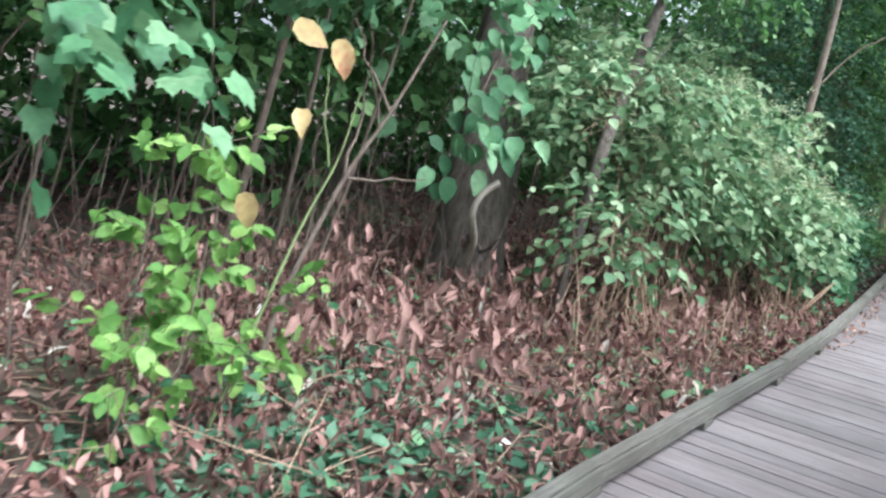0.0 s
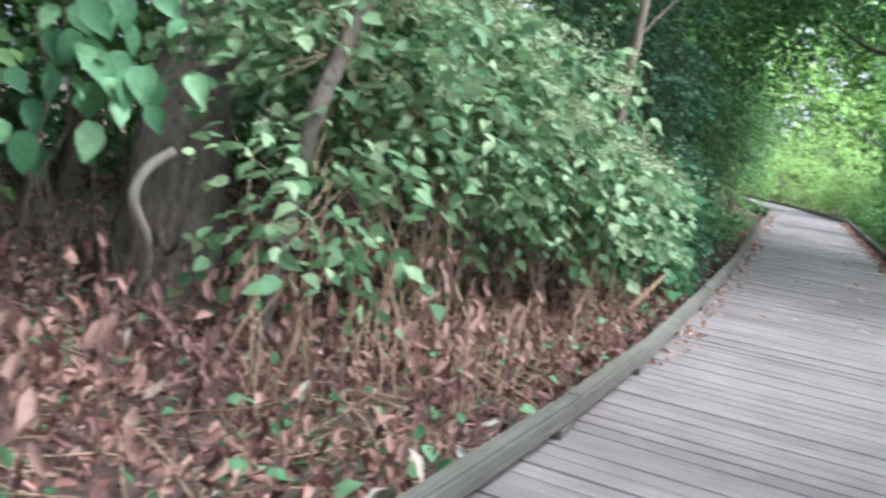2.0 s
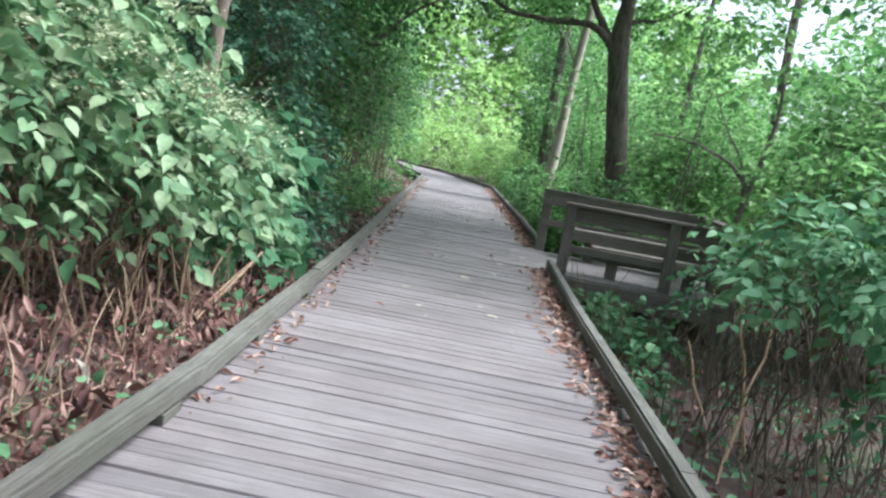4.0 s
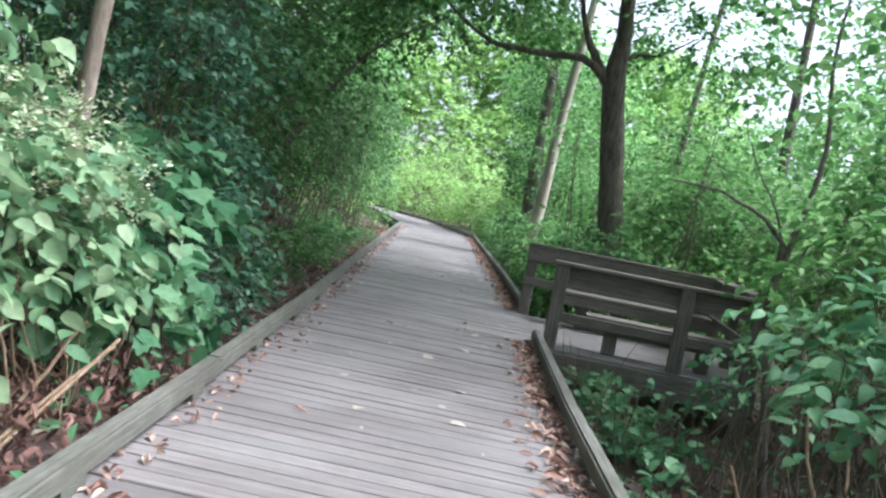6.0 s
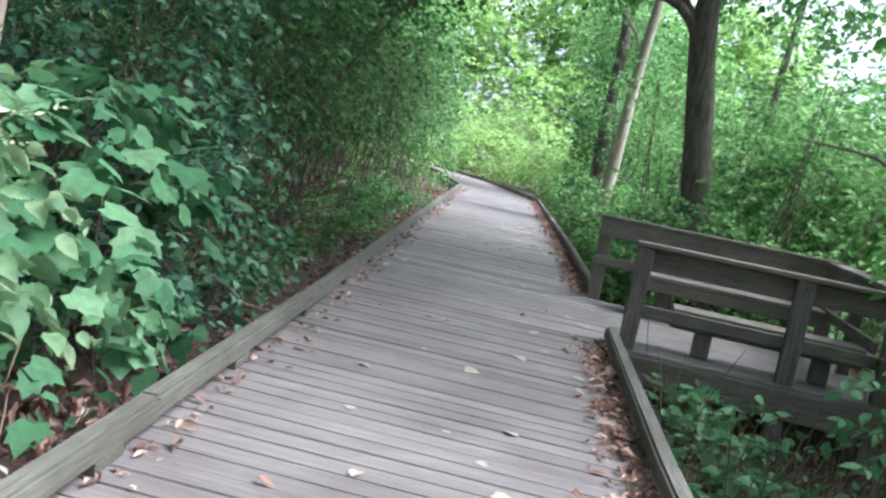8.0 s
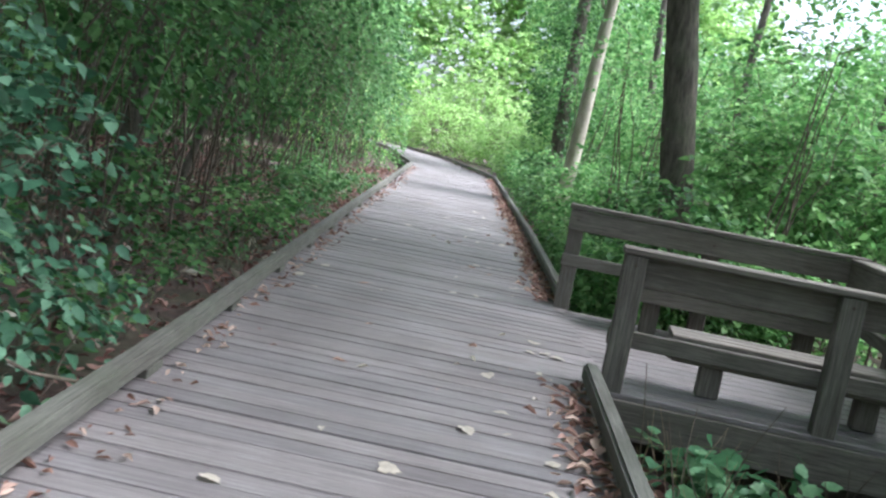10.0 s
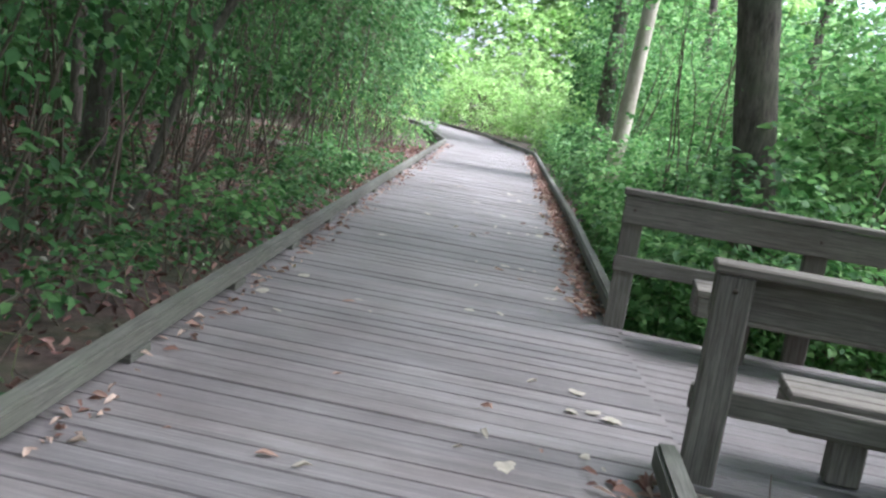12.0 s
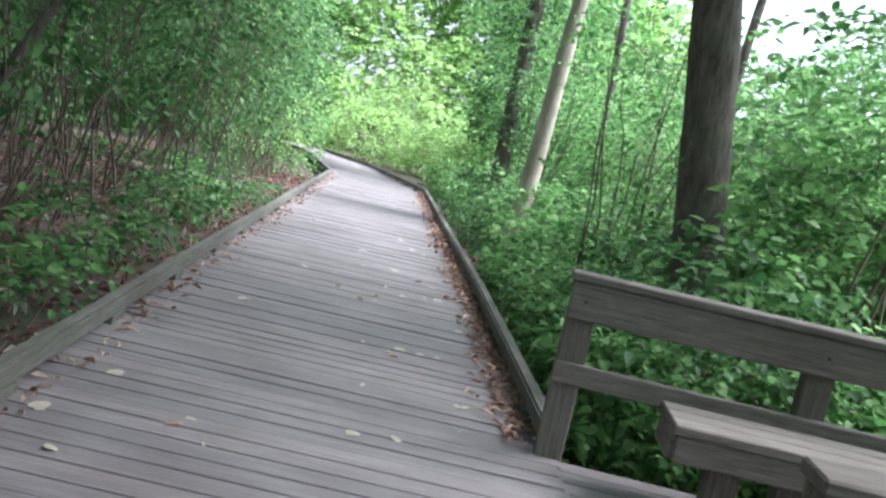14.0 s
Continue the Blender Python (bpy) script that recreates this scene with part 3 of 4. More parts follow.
# -- sapling, green stems and grey stems in the foreground --
def leafy_stem(name, label, pts, r0, n, size, leaf, bark, spread, shape=BROAD, extra=()):
    e = empty(name, Matrix.Translation(pts[0]), label=label, category="sapling")
    b = np.array(pts[0])
    L = smooth_line(pts, 14)
    paths = [(L - b, np.linspace(r0, r0 * 0.35, 14))]
    P, D = [], []
    for i in range(max(1, n // 6)):
        a = L[rng.integers(4, 14)]
        t = a + rng.normal(0, 1, 3) * spread
        paths.append((bent(a, t, 5, 0.02) - b, np.linspace(r0 * 0.35, 0.002, 5)))
        for s in np.linspace(0.35, 1, 6):
            P.append(a + (t - a) * s + rng.normal(0, 0.02, 3)), D.append(t - a + rng.normal(0, 0.15, 3) + [0, 0, -0.12])
    for a, t in extra:
        paths.append((bent(a, t, 6, 0.015) - b, np.linspace(r0 * 0.5, 0.003, 6)))
    for k, pth in enumerate(paths):
        tubes("branch" if k else "stem", [pth], bark, e, sides=6)
    if n:
        foliage("foliage", np.array(P) - b, D, rng.uniform(0.7, 1.25, len(P)) * size, shape, leaf, e, up=(0.4, -0.5, 0.8), wob=0.45)
    return e


leafy_stem("bare_sapling", "slim grey-brown leaning sapling stem, forked and nearly bare", [(-3.3, -14.5, -.25), (-3.3, -14.3, 0.35), (-3.27, -13.95, 1.0), (-3.2, -13.7, 1.4), (-3.1, -13.4, 2.0)], 0.022, 0, 0.1, L_LIME, TWIG, (0.2, 0.2, 0.2),
           extra=[((-3.27, -13.95, 1.0), (-3.35, -13.75, 1.65)), ((-3.27, -13.95, 1.0), (-3.0, -13.5, 1.05)), ((-3.2, -13.7, 1.4), (-3.4, -13.9, 1.9))])
for p, h, n in (((-3.3, -15.2, -.25), 1.45, 84), ((-3.35, -15.4, -.25), 1.25, 84), ((-3.15, -15.25, -.25), 0.95, 72), ((-3.1, -14.95, -.25), 0.6, 48), ((-3.2, -14.4, -.25), 0.5, 36), ((-3.5, -14.8, -.25), 1.5, 60), ((-3.1, -15.6, -.25), 0.6, 60)):
    leafy_stem("bright_sapling", "young sapling with bright yellow-green oval leaves", [p, (p[0] + .03, p[1] + .05, p[2] + h * 0.5), (p[0] - .05, p[1] + .2, p[2] + h)], 0.009, n, 0.10, L_LIME, TWIG, (0.2, 0.2, 0.17))
g = leafy_stem("yellowing_stem", "green cane with a few large yellow and russet leaves", [(-3.1, -15.0, -.25), (-3.05, -14.8, 0.3), (-3.05, -14.55, 0.8), (-3.0, -14.4, 1.15), (-3.0, -14.3, 1.5)], 0.012, 0, 0.1, L_LIME, GREEN_STEM, (0.2, 0.2, 0.2), extra=[((-3.02, -14.45, 1.1), (-3.15, -14.4, 1.6))])
for c, d, s in (((0.1, 0.44, 1.98), (0.25, 0.3, -0.8), 0.21), ((-0.02, 0.25, 2.02), (0.5, 0.5, -0.35), 0.2), ((0.06, 0.3, 1.62), (0.3, -0.3, -0.4), 0.16), ((0.0, 0.05, 1.2), (0.1, 0.15, -0.9), 0.19)):
    foliage("leaf", np.array([c]), np.array([d]), [s], BROAD, L_YELLOW, g, "yellow leaf with russet edges", up=(0.6, -0.7, 0.2), wob=0.1)
for p, q, r in (((-4.9, -13.2, -.3), (-4.7, -12.7, 3.4), 0.035), ((-5.2, -12.2, -.3), (-5.1, -11.9, 3.4), 0.025), ((-4.3, -12.9, -.3), (-4.1, -12.2, 2.6), 0.016)):
    tree("thin_tree", "thin grey-brown tree stem in the undergrowth", [p, tuple((np.array(p) + q) / 2 + [0.05, 0, 0]), q, (q[0], q[1] + .3, q[2] + 2)], [r, r * 0.9, r * 0.7, r * 0.4], [], [((q[0], q[1], q[2] + 1.2), (1.3, 1.3, 0.9))], L_SHRUB, TWIG, 110, sides=7)
for c, rad, tw in (((-3.0, -16.1, 1.75), (0.3, 0.5, 0.28), 14), ((-3.9, -12.6, 2.5), (0.9, 0.9, 0.5), 60)):
    shrub("overhanging_branch", "overhanging branch with broad lobed green leaves", (c[0], c[1], -.2), c, rad, 2, tw, 6, 0.4, 0.14, LOBED, L_GRAPE, TWIG, "branch", 0.007, 0.6)

for i in range(17):
    x0, yy = -6.0 - 2.2 * (i % 2) - 0.6 * rng.random(), -19.0 + i * 0.85
    shrub("woodland_shrub", "dense dark woodland shrub behind the litter", (x0, yy, -.2), (x0, yy, 2.6 + 0.6 * (i % 3)), (1.1, 1.2, 1.1), 4, 190, 8, 0.5, 0.12, OVATE, L_SHRUB, TWIG, "shrub", 0.018, 0.3, -1.0, 0.25, "shrubs behind the litter", spread=0.4)

# -- blue-green shrubs and grape vine by the walk --
for base, crown, rad, tw in (((-2.2, -4.3, -.2), (-2.3, -4.2, 1.5), (0.8, 1.0, 1.5), 300), ((-1.9, -4.4, -.2), (-1.85, -4.3, 0.6), (0.6, 1.1, 0.75), 260), ((-3.3, -4.4, -.2), (-3.2, -4.6, 2.6), (1.1, 1.3, 1.4), 300), ((-2.6, -3.4, -.2), (-2.6, -3.5, 3.0), (0.9, 1.1, 1.3), 260)):
    shrub("honeysuckle_bush", "dense bush with small blue-green leaves beside the boardwalk", base, crown, rad, 9, tw, 10, 0.38, 0.078, OVATE, L_IVY, TWIG, "bush", 0.012, 0.3, -0.9, 0.5, "bushes along the walk")
shrub("grape_vine", "wild grape vine with large lobed leaves over a bush", (-1.75, -5.6, -.2), (-1.75, -5.6, 0.65), (0.35, 0.95, 0.75), 6, 85, 5, 0.35, 0.17, LOBED, L_GRAPE, TWIG, "vine", 0.008, 0.6, -0.8, 0.6)
shrub("grape_vine", "wild grape vine trailing low over the edge rail", (-1.55, -6.2, -.2), (-1.5, -6.2, 0.2), (0.25, 0.6, 0.35), 4, 34, 4, 0.3, 0.12, LOBED, L_GRAPE, TWIG, "vine", 0.006, 0.6, -0.8, 0.6)

# -- thin-stemmed shrubs arching over the left side, further on --
for i in range(15):
    y0 = -2.2 + i * 1.55
    for x0, h in ((-2.6 - 0.5 * rng.random(), 3.0), (-4.4 - rng.random(), 3.9)):
        yy = y0 + rng.normal(0, 0.35)
        shrub("woodland_shrub", "thin-stemmed woodland shrub with small green leaves", (x0, yy, -.2), (x0 + 0.25, yy, h - 0.4 + rng.normal(0, 0.25)), (1.05, 1.2, 1.55), 7, 150, 9, 0.5, 0.095, OVATE, L_SHRUB, TWIG, "shrub", 0.016, 0.3, -1.0, 0.25, "shrubs along the left of the walk", spread=0.3)
for i in range(17):
    x0, yy = -1.7 - 2.6 * rng.random(), -2.0 + i * 1.2 + rng.normal(0, 0.3)
    shrub("low_herb", "low green herb beside the edge rail", (x0, yy, -.2), (x0, yy, 0.08), (0.5, 0.5, 0.3), 3, 55, 6, 0.28, 0.09, OVATE, L_WOOD if i % 3 == 0 else L_SHRUB, GREEN_STEM, "herb", 0.004, 0.2, -0.3, 0.1, "herbs along the walk")
shrub("bright_bush", "bright green bush at the bend of the walk", (-2.5, 18.6, -.2), (-2.4, 18.8, 1.0), (1.0, 1.8, 1.2), 8, 300, 8, 0.4, 0.085, OVATE, L_WOOD, TWIG, "bush")
tree("arching_tree", "slim dark tree arching over the walk", [(-3.0, 2.5, -.25), (-2.7, 2.9, 1.2), (-2.2, 3.3, 2.4), (-1.5, 3.8, 3.5), (-0.4, 4.5, 4.4)], [0.05, 0.045, 0.04, 0.03, 0.015], [([(-2.5, 3.1, 1.8), (-2.7, 3.8, 2.8), (-2.6, 4.5, 3.6)], 0.02)], [((-0.9, 5.0, 4.6), (1.4, 1.8, 0.7)), ((-2.2, 4.5, 4.2), (1.4, 1.6, 1.0))], L_SHRUB, BARK_DARK, 240)
tree("dark_tree", "dark trunk among the shrubs", [(-4.0, 3.6, -.25), (-3.95, 3.8, 1.5), (-3.9, 4.2, 4.0), (-3.8, 4.4, 7)], [0.15, 0.12, 0.1, 0.06], [], [((-3.8, 5.0, 6.5), (2.6, 2.8, 2.0))], L_SHRUB, BARK_DARK, 420)
for p, q, r in (((-2.2, 12.2, -.12), (-3.9, 10.0, 0.05), 0.10), ((-2.3, 11.2, -.15), (-4.2, 12.6, 0.15), 0.08), ((-5.2, -4.6, -.1), (-4.4, 1.4, 0.05), 0.11)):
    o = tubes("fallen_log", [(bent((0, 0, 0), np.array(q) - p, 9, 0.04), np.linspace(r, r * 0.7, 9))], BARK_DARK, sides=9)
    o.location = p
    tagged(o, "dark rotting fallen log on the forest floor", "log", "fallen logs")

# -- right side --
tree("leaning_tree", "leaning pale smooth-barked tree beside the boardwalk", [(1.93, 7.0, -.3), (1.97, 7.0, 0.4), (2.05, 7.05, 1.6), (2.13, 7.1, 3.2), (2.3, 7.2, 5.2), (2.5, 7.3, 8)], [0.16, 0.125, 0.115, 0.10, 0.085, 0.05],
     [([(2.15, 7.1, 3.6), (1.7, 7.3, 4.3), (1.3, 7.4, 4.8)], 0.03)], [((3.2, 6.6, 7.4), (1.6, 1.4, 1.2)), ((1.5, 7.8, 5.2), (0.8, 0.9, 0.5))], L_WOOD, BARK_PALE, 320)
tree("forked_tree", "dark forked tree trunk behind the viewing platform", [(2.98, 2.6, -.6), (2.9, 2.6, 0.3), (2.73, 2.6, 1.2), (2.52, 2.6, 2.45), (2.34, 2.6, 3.5), (2.36, 2.62, 4.2), (2.32, 2.7, 5.0), (2.3, 2.8, 7.5)], [0.30, 0.215, 0.195, 0.185, 0.185, 0.125, 0.115, 0.08],
     [([(2.36, 2.6, 3.2), (2.18, 2.58, 3.55), (1.92, 2.56, 3.9), (1.72, 2.55, 4.25), (1.5, 2.5, 5.2)], 0.11), ([(2.22, 2.55, 3.42), (2.05, 2.52, 3.63), (1.73, 2.5, 3.75), (1.3, 2.5, 3.74), (0.91, 2.5, 3.73), (0.5, 2.5, 3.72), (0.07, 2.5, 3.88), (-0.4, 2.5, 4.2)], 0.085), ([(2.4, 2.6, 3.85), (2.6, 2.6, 3.98), (2.9, 2.6, 4.02), (3.5, 2.7, 4.4)], 0.045),
      ([(0.55, 2.5, 3.73), (0.2, 2.45, 3.7), (-0.15, 2.4, 3.55)], 0.015)],
     [((2.2, 3.6, 6.4), (2.6, 2.2, 1.2)), ((0.4, 3.2, 4.9), (1.3, 1.0, 0.55)), ((3.9, 3.4, 4.5), (1.3, 1.2, 0.8))], L_WOOD, BARK_DARK, 300, sides=18)
tree("ivy_tree", "dark trunk wrapped in ivy beside the bend", [(2.35, 13.0, -.3), (2.3, 13.0, 2), (2.3, 13.1, 5), (2.2, 13.2, 9)], [0.2, 0.16, 0.14, 0.1], [], [((2.3, 12.9, 1.2), (0.8, 0.6, 1.7)), ((2.2, 12.9, 2.8), (0.85, 0.6, 1.3)), ((2.3, 13.0, 5.0), (0.8, 0.6, 1.5))], L_SHRUB, BARK_DARK, 330, 6, 0.3, 0.09)
for i in range(34):
    x0, yy = 4.1 + 6.0 * rng.random() ** 1.2, -5.5 + i * 0.62 + rng.normal(0, 0.4)
    h = 1.0 + 1.3 * rng.random()
    shrub("understory_shrub", "bright green understory shrub in open woodland", (x0, yy, -.3), (x0, yy, h), (1.15, 1.15, 1.0 + 0.7 * rng.random()), 4, 230, 8, 0.45, 0.125, DIAM, L_WOOD, TWIG, "shrub", 0.013, 0.3, -1.0, 0.2, "understory right of the walk")
for i in range(34):
    x0, yy = 1.95 + 2.0 * rng.random(), 0.75 + i * 0.6
    shrub("low_shrub", "low green shrub beside the edge rail", (x0, yy, -.3), (x0 + 0.1, yy, 0.35 + 0.2 * rng.random()), (0.6, 0.75, 0.7), 4, 130, 8, 0.35, 0.09, OVATE, L_WOOD if i % 2 else L_SHRUB, TWIG, "shrub", 0.008, 0.3, -0.9, 0.2, "shrubs right of the walk")
for x0, yy in ((1.85, 0.75), (2.3, 0.6), (2.8, 0.5), (3.3, 0.45), (3.7, 0.2), (2.1, 1.1), (2.6, 1.0), (3.1, 0.9), (1.85, 1.6), (1.8, 2.5), (1.85, 3.4), (1.8, 4.3), (1.85, 5.2), (1.75, 6.0), (2.3, 2.0), (2.2, 3.9)):
    shrub("low_shrub", "low green shrub behind the platform railing", (x0, yy, -.4), (x0, yy, 0.08), (0.4, 0.4, 0.48), 4, 120, 7, 0.26, 0.085, OVATE, L_WOOD, TWIG, "shrub", 0.006, 0.3, -0.9, 0.2, "shrubs right of the walk")
for i in range(18):
    yy = -3.5 + i * 0.9 + rng.normal(0, 0.15)
    x0 = float(left_x(yy)) - 0.42 - 0.5 * rng.random()
    shrub("edge_herb", "small dark green herb tuft against the edge rail", (x0, yy, -.2), (x0, yy, -0.02), (0.26, 0.3, 0.17), 2, 26, 5, 0.2, 0.075, OVATE, L_SHRUB, GREEN_STEM, "herb", 0.003, 0.2, -0.3, 0.1, "herbs along the walk")
for p, q in (((2.6, 4.8, -.3), (2.7, 5.2, 2.8)), ((2.9, 4.5, -.3), (3.2, 4.7, 2.6)), ((3.5, 1.4, -.3), (3.7, 1.6, 2.7)), ((2.3, 9.3, -.3), (2.6, 9.5, 3.0))):
    shrub("slim_shrub", "slim multi-stemmed shrub with sparse green leaves", p, q, (0.8, 0.8, 0.7), 6, 60, 7, 0.4, 0.085, OVATE, L_WOOD, TWIG, "shrub", 0.016, 0.3, spread=0.12)
# tall shrub and herbs in the hollow before the platform
tree("slender_tree", "slender bent dark sapling with an arching bare branch", [(2.95, -4.7, -.6), (2.88, -4.5, 0.3), (2.8, -4.4, 0.95), (2.9, -4.4, 1.5), (3.0, -4.4, 2.2), (2.95, -4.3, 3.0), (3.1, -4.2, 4.2)], [0.04, 0.036, 0.034, 0.026, 0.02, 0.015, 0.006],
     [([(2.8, -4.4, 0.95), (2.83, -4.4, 1.3), (2.7, -4.4, 1.53), (2.45, -4.4, 1.66), (2.15, -4.4, 1.73), (1.82, -4.4, 1.735)], 0.026), ([(2.86, -4.4, 1.35), (2.66, -4.45, 1.7), (2.4, -4.5, 2.05), (2.3, -4.5, 2.3)], 0.012), ([(2.85, -4.45, 1.2), (3.1, -4.6, 1.6), (3.5, -4.9, 1.9)], 0.012)], [((3.1, -4.1, 2.9), (0.8, 0.8, 0.7))], L_WOOD, BARK_DARK, 60, sides=8)
for c, rad, tw, sz in (((2.5, -7.3, 0.75), (0.45, 1.0, 0.5), 85, 0.12), ((2.75, -5.0, 0.35), (0.4, 0.7, 0.45), 26, 0.09), ((3.3, -7.4, 1.0), (0.7, 1.2, 0.7), 110, 0.12), ((3.2, -5.2, 1.2), (0.6, 0.9, 0.8), 90, 0.10), ((2.9, -8.9, 0.5), (0.6, 0.9, 0.6), 90, 0.12), ((4.0, -4.2, 1.6), (0.8, 1.1, 1.1), 120, 0.10), ((3.7, -9.0, 1.4), (0.8, 1.3, 1.0), 110, 0.11)):
    shrub("hollow_shrub", "leafy shrub with bare lower stems in the hollow", (c[0], c[1], -.55), c, rad, 16, tw, 6, 0.35, sz, BROAD, L_GRAPE if c[2] < 1.1 else L_WOOD, TWIG, "shrub", 0.010, 0.4, -0.5, 0.4, "shrubs in the hollow", spread=0.4)
for x0, yy in ((1.75, -3.2), (1.95, -3.9), (2.2, -3.3), (1.7, -4.6), (2.1, -4.8), (1.6, -6.2)):
    shrub("creeper", "low creeper with blue-green leaves on the ground", (x0, yy, -.5), (x0, yy, -0.33), (0.3, 0.4, 0.16), 4, 22, 5, 0.22, 0.10, LOBED, L_GRAPE, GREEN_STEM, "creeper", 0.004, 0.2, -0.2, 0.1, "creepers in the hollow")
for p, q in (((1.75, -8.4, -.5), (2.45, -6.9, 0.35)), ((1.95, -7.6, -.5), (1.9, -6.8, 0.15)), ((2.3, -7.3, -.5), (2.2, -6.9, 0.5))):
    o = tubes("dry_stick", [(bent((0, 0, 0), np.array(q) - p, 6, 0.02), np.linspace(0.014, 0.008, 6))], CANE, sides=6)
    o.location = p
    tagged(o, "dry tan stick leaning in the undergrowth", "stick", "sticks in the hollow")

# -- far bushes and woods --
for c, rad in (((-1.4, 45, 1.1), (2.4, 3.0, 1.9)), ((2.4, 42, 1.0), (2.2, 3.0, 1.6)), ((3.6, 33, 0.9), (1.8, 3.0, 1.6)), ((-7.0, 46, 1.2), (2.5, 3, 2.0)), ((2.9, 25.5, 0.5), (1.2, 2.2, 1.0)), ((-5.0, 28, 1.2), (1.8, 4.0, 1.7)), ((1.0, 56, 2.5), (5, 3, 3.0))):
    shrub("sunlit_bush", "yellow-green bush beyond the bend, sunlight put into its leaf colour", (c[0], c[1], -.3), c, rad, 8, 620, 7, 0.6, 0.20, DIAM, L_SUNLIGHT_TINT, TWIG, "bush", 0.03, 0.3, -0.9, 0.4, "sunlit bushes")


def woods(name, label, spots, leaf, size, twigs, per=6):
    PP, DD, SS = [], [], []
    for c, r in spots:
        ends, out = twigs_in(np.asarray(c, float), r, twigs, -1.0, 0.3)
        P, D, S = sprays(ends, out, per, 0.9, size, 0.3)
        ok = ~in_deck(P)
        PP.append(P[ok]), DD.append(D[ok]), SS.append(S[ok])
    o = foliage(name, np.concatenate(PP), np.concatenate(DD), np.concatenate(SS), DIAM, leaf)
    return tagged(o, label, "woods", kind="stuff")


woods("woodland_left", "dense green woodland foliage", [((-7.6 - 3.4 * (i % 2) - rng.random(), -21 + i * 1.7, (3.2, 2.2, 4.6, 5.0, 7.6)[i % 5]), (1.9, 2.2, 1.9)) for i in range(50)], L_SHRUB, 0.24, 300)
woods("woodland_left_floor", "dark low foliage deep in the wood", [((-10.6 - 2.5 * rng.random() + 1.9 * (i > 10), -26 + i * 2.1, 1.4), (1.8, 2.2, 2.0)) for i in range(34)], L_SHRUB, 0.26, 260)
woods("woodland_right", "open bright green woodland foliage", [((10.5 + 8 * rng.random(), -16 + i * 0.9, (1.3, 3.4, 1.6, 5.6, 1.2, 7.8)[i % 6]), (2.2, 2.4, 1.7)) for i in range(56)], L_WOOD, 0.27, 260)
# far trees share the bushes' leaf colour, brightened in place of strong light
woods("woodland_far", "far woodland foliage, green brightened to stand for open light", [((-20 + (i % 11) * 4.2 + rng.normal(), 60 + 5 * rng.random() + 3 * (i // 11), 2.5 + 4.2 * (i // 11)), (3.6, 3, 3.2)) for i in range(44)], L_SUNLIGHT_TINT, 0.5, 330)
woods("woodland_bend", "bright green trees around the bend of the walk", [((x, yy, z), (2.6, 3.0, 2.0)) for x, yy, z in ((-6.5, 30, 3.5), (-5.5, 24, 4.2), (-9, 38, 4), (5.5, 24, 3.0), (6.5, 31, 4.0), (6, 40, 4), (8, 20, 3.5), (-8.5, 48, 6), (7, 48, 6), (4.5, 27, 7), (-6, 34, 7.5), (5, 38, 8))], L_WOOD, 0.26, 560)
woods("woodland_behind", "dense green woodland foliage", [((-12 + i * 3.2, -28 - 2 * rng.random(), 3.0), (2.6, 2.0, 3.6)) for i in range(9)], L_SHRUB, 0.3, 220)
# overhanging crowns, plus unseen ones added to keep sun off deck and left wood
woods("shade_canopy", "green leaf canopy high over the walk, partly added out of view for shade", [((x, yy, z), (2.6, 2.6, 1.0)) for x, yy, z in ((-5, -12, 8.5), (-5.5, -6, 8.5), (-3, -2, 6.8), (0.2, -0.5, 7.0), (1.0, 3.6, 7.2), (-3.5, 3, 7), (3.5, -1, 8), (2.6, -3.5, 6.4), (3.6, 0.6, 6.2), (-4.0, -19, 7), (-4.4, -16, 7.4), (-4.0, -13.5, 7), (-4.6, -9, 7.2), (-2.6, -6.5, 6.8), (-2.4, 0.8, 6.6), (-1.6, 5, 6.6), (-2.2, 8.5, 6.8), (-2.4, 12, 6.8), (-2.8, 15.5, 7), (5.6, -14.2, 7), (5.6, -11.2, 7.2))], L_SHRUB, 0.22, 420)
for x, yy, r in ((6.5, 6, 0.12), (8.2, 2, 0.15), (5.6, 10.5, 0.1), (7.5, -3, 0.12), (9.5, 8, 0.16), (4.8, 16, 0.12), (-7.5, 1, 0.14), (-6.5, -5, 0.12), (-6.8, 9, 0.12), (-8.5, -7, 0.13)):
    tree("woodland_tree", "slender dark woodland tree trunk", [(x, yy, -.4), (x + rng.normal(0, .15), yy, 3), (x + rng.normal(0, .3), yy, 8)], [r, r * 0.85, r * 0.6], [], [], L_WOOD, BARK_DARK, sides=8)

# -- litter --
def litter(name, label, n, xr, yr, size, shape, leaf, lift=0.05, stand=0.35, wob=0.9):
    x, yy = rng.uniform(*xr, n), rng.uniform(*yr, n)
    P = np.stack([x, yy, ground_z(x, yy) + rng.uniform(0.0, lift, n)], -1)
    ok = ~in_deck(P, 0.13)
    D = rng.normal(0, 1, (n, 3)) * [1, 1, stand]
    D[:, 2] += stand * 0.4
    o = foliage(name, P[ok], D[ok], size * rng.uniform(0.5, 1.4, ok.sum()), shape, leaf, wob=wob)
    return tagged(o, label, "leaf litter", kind="stuff")


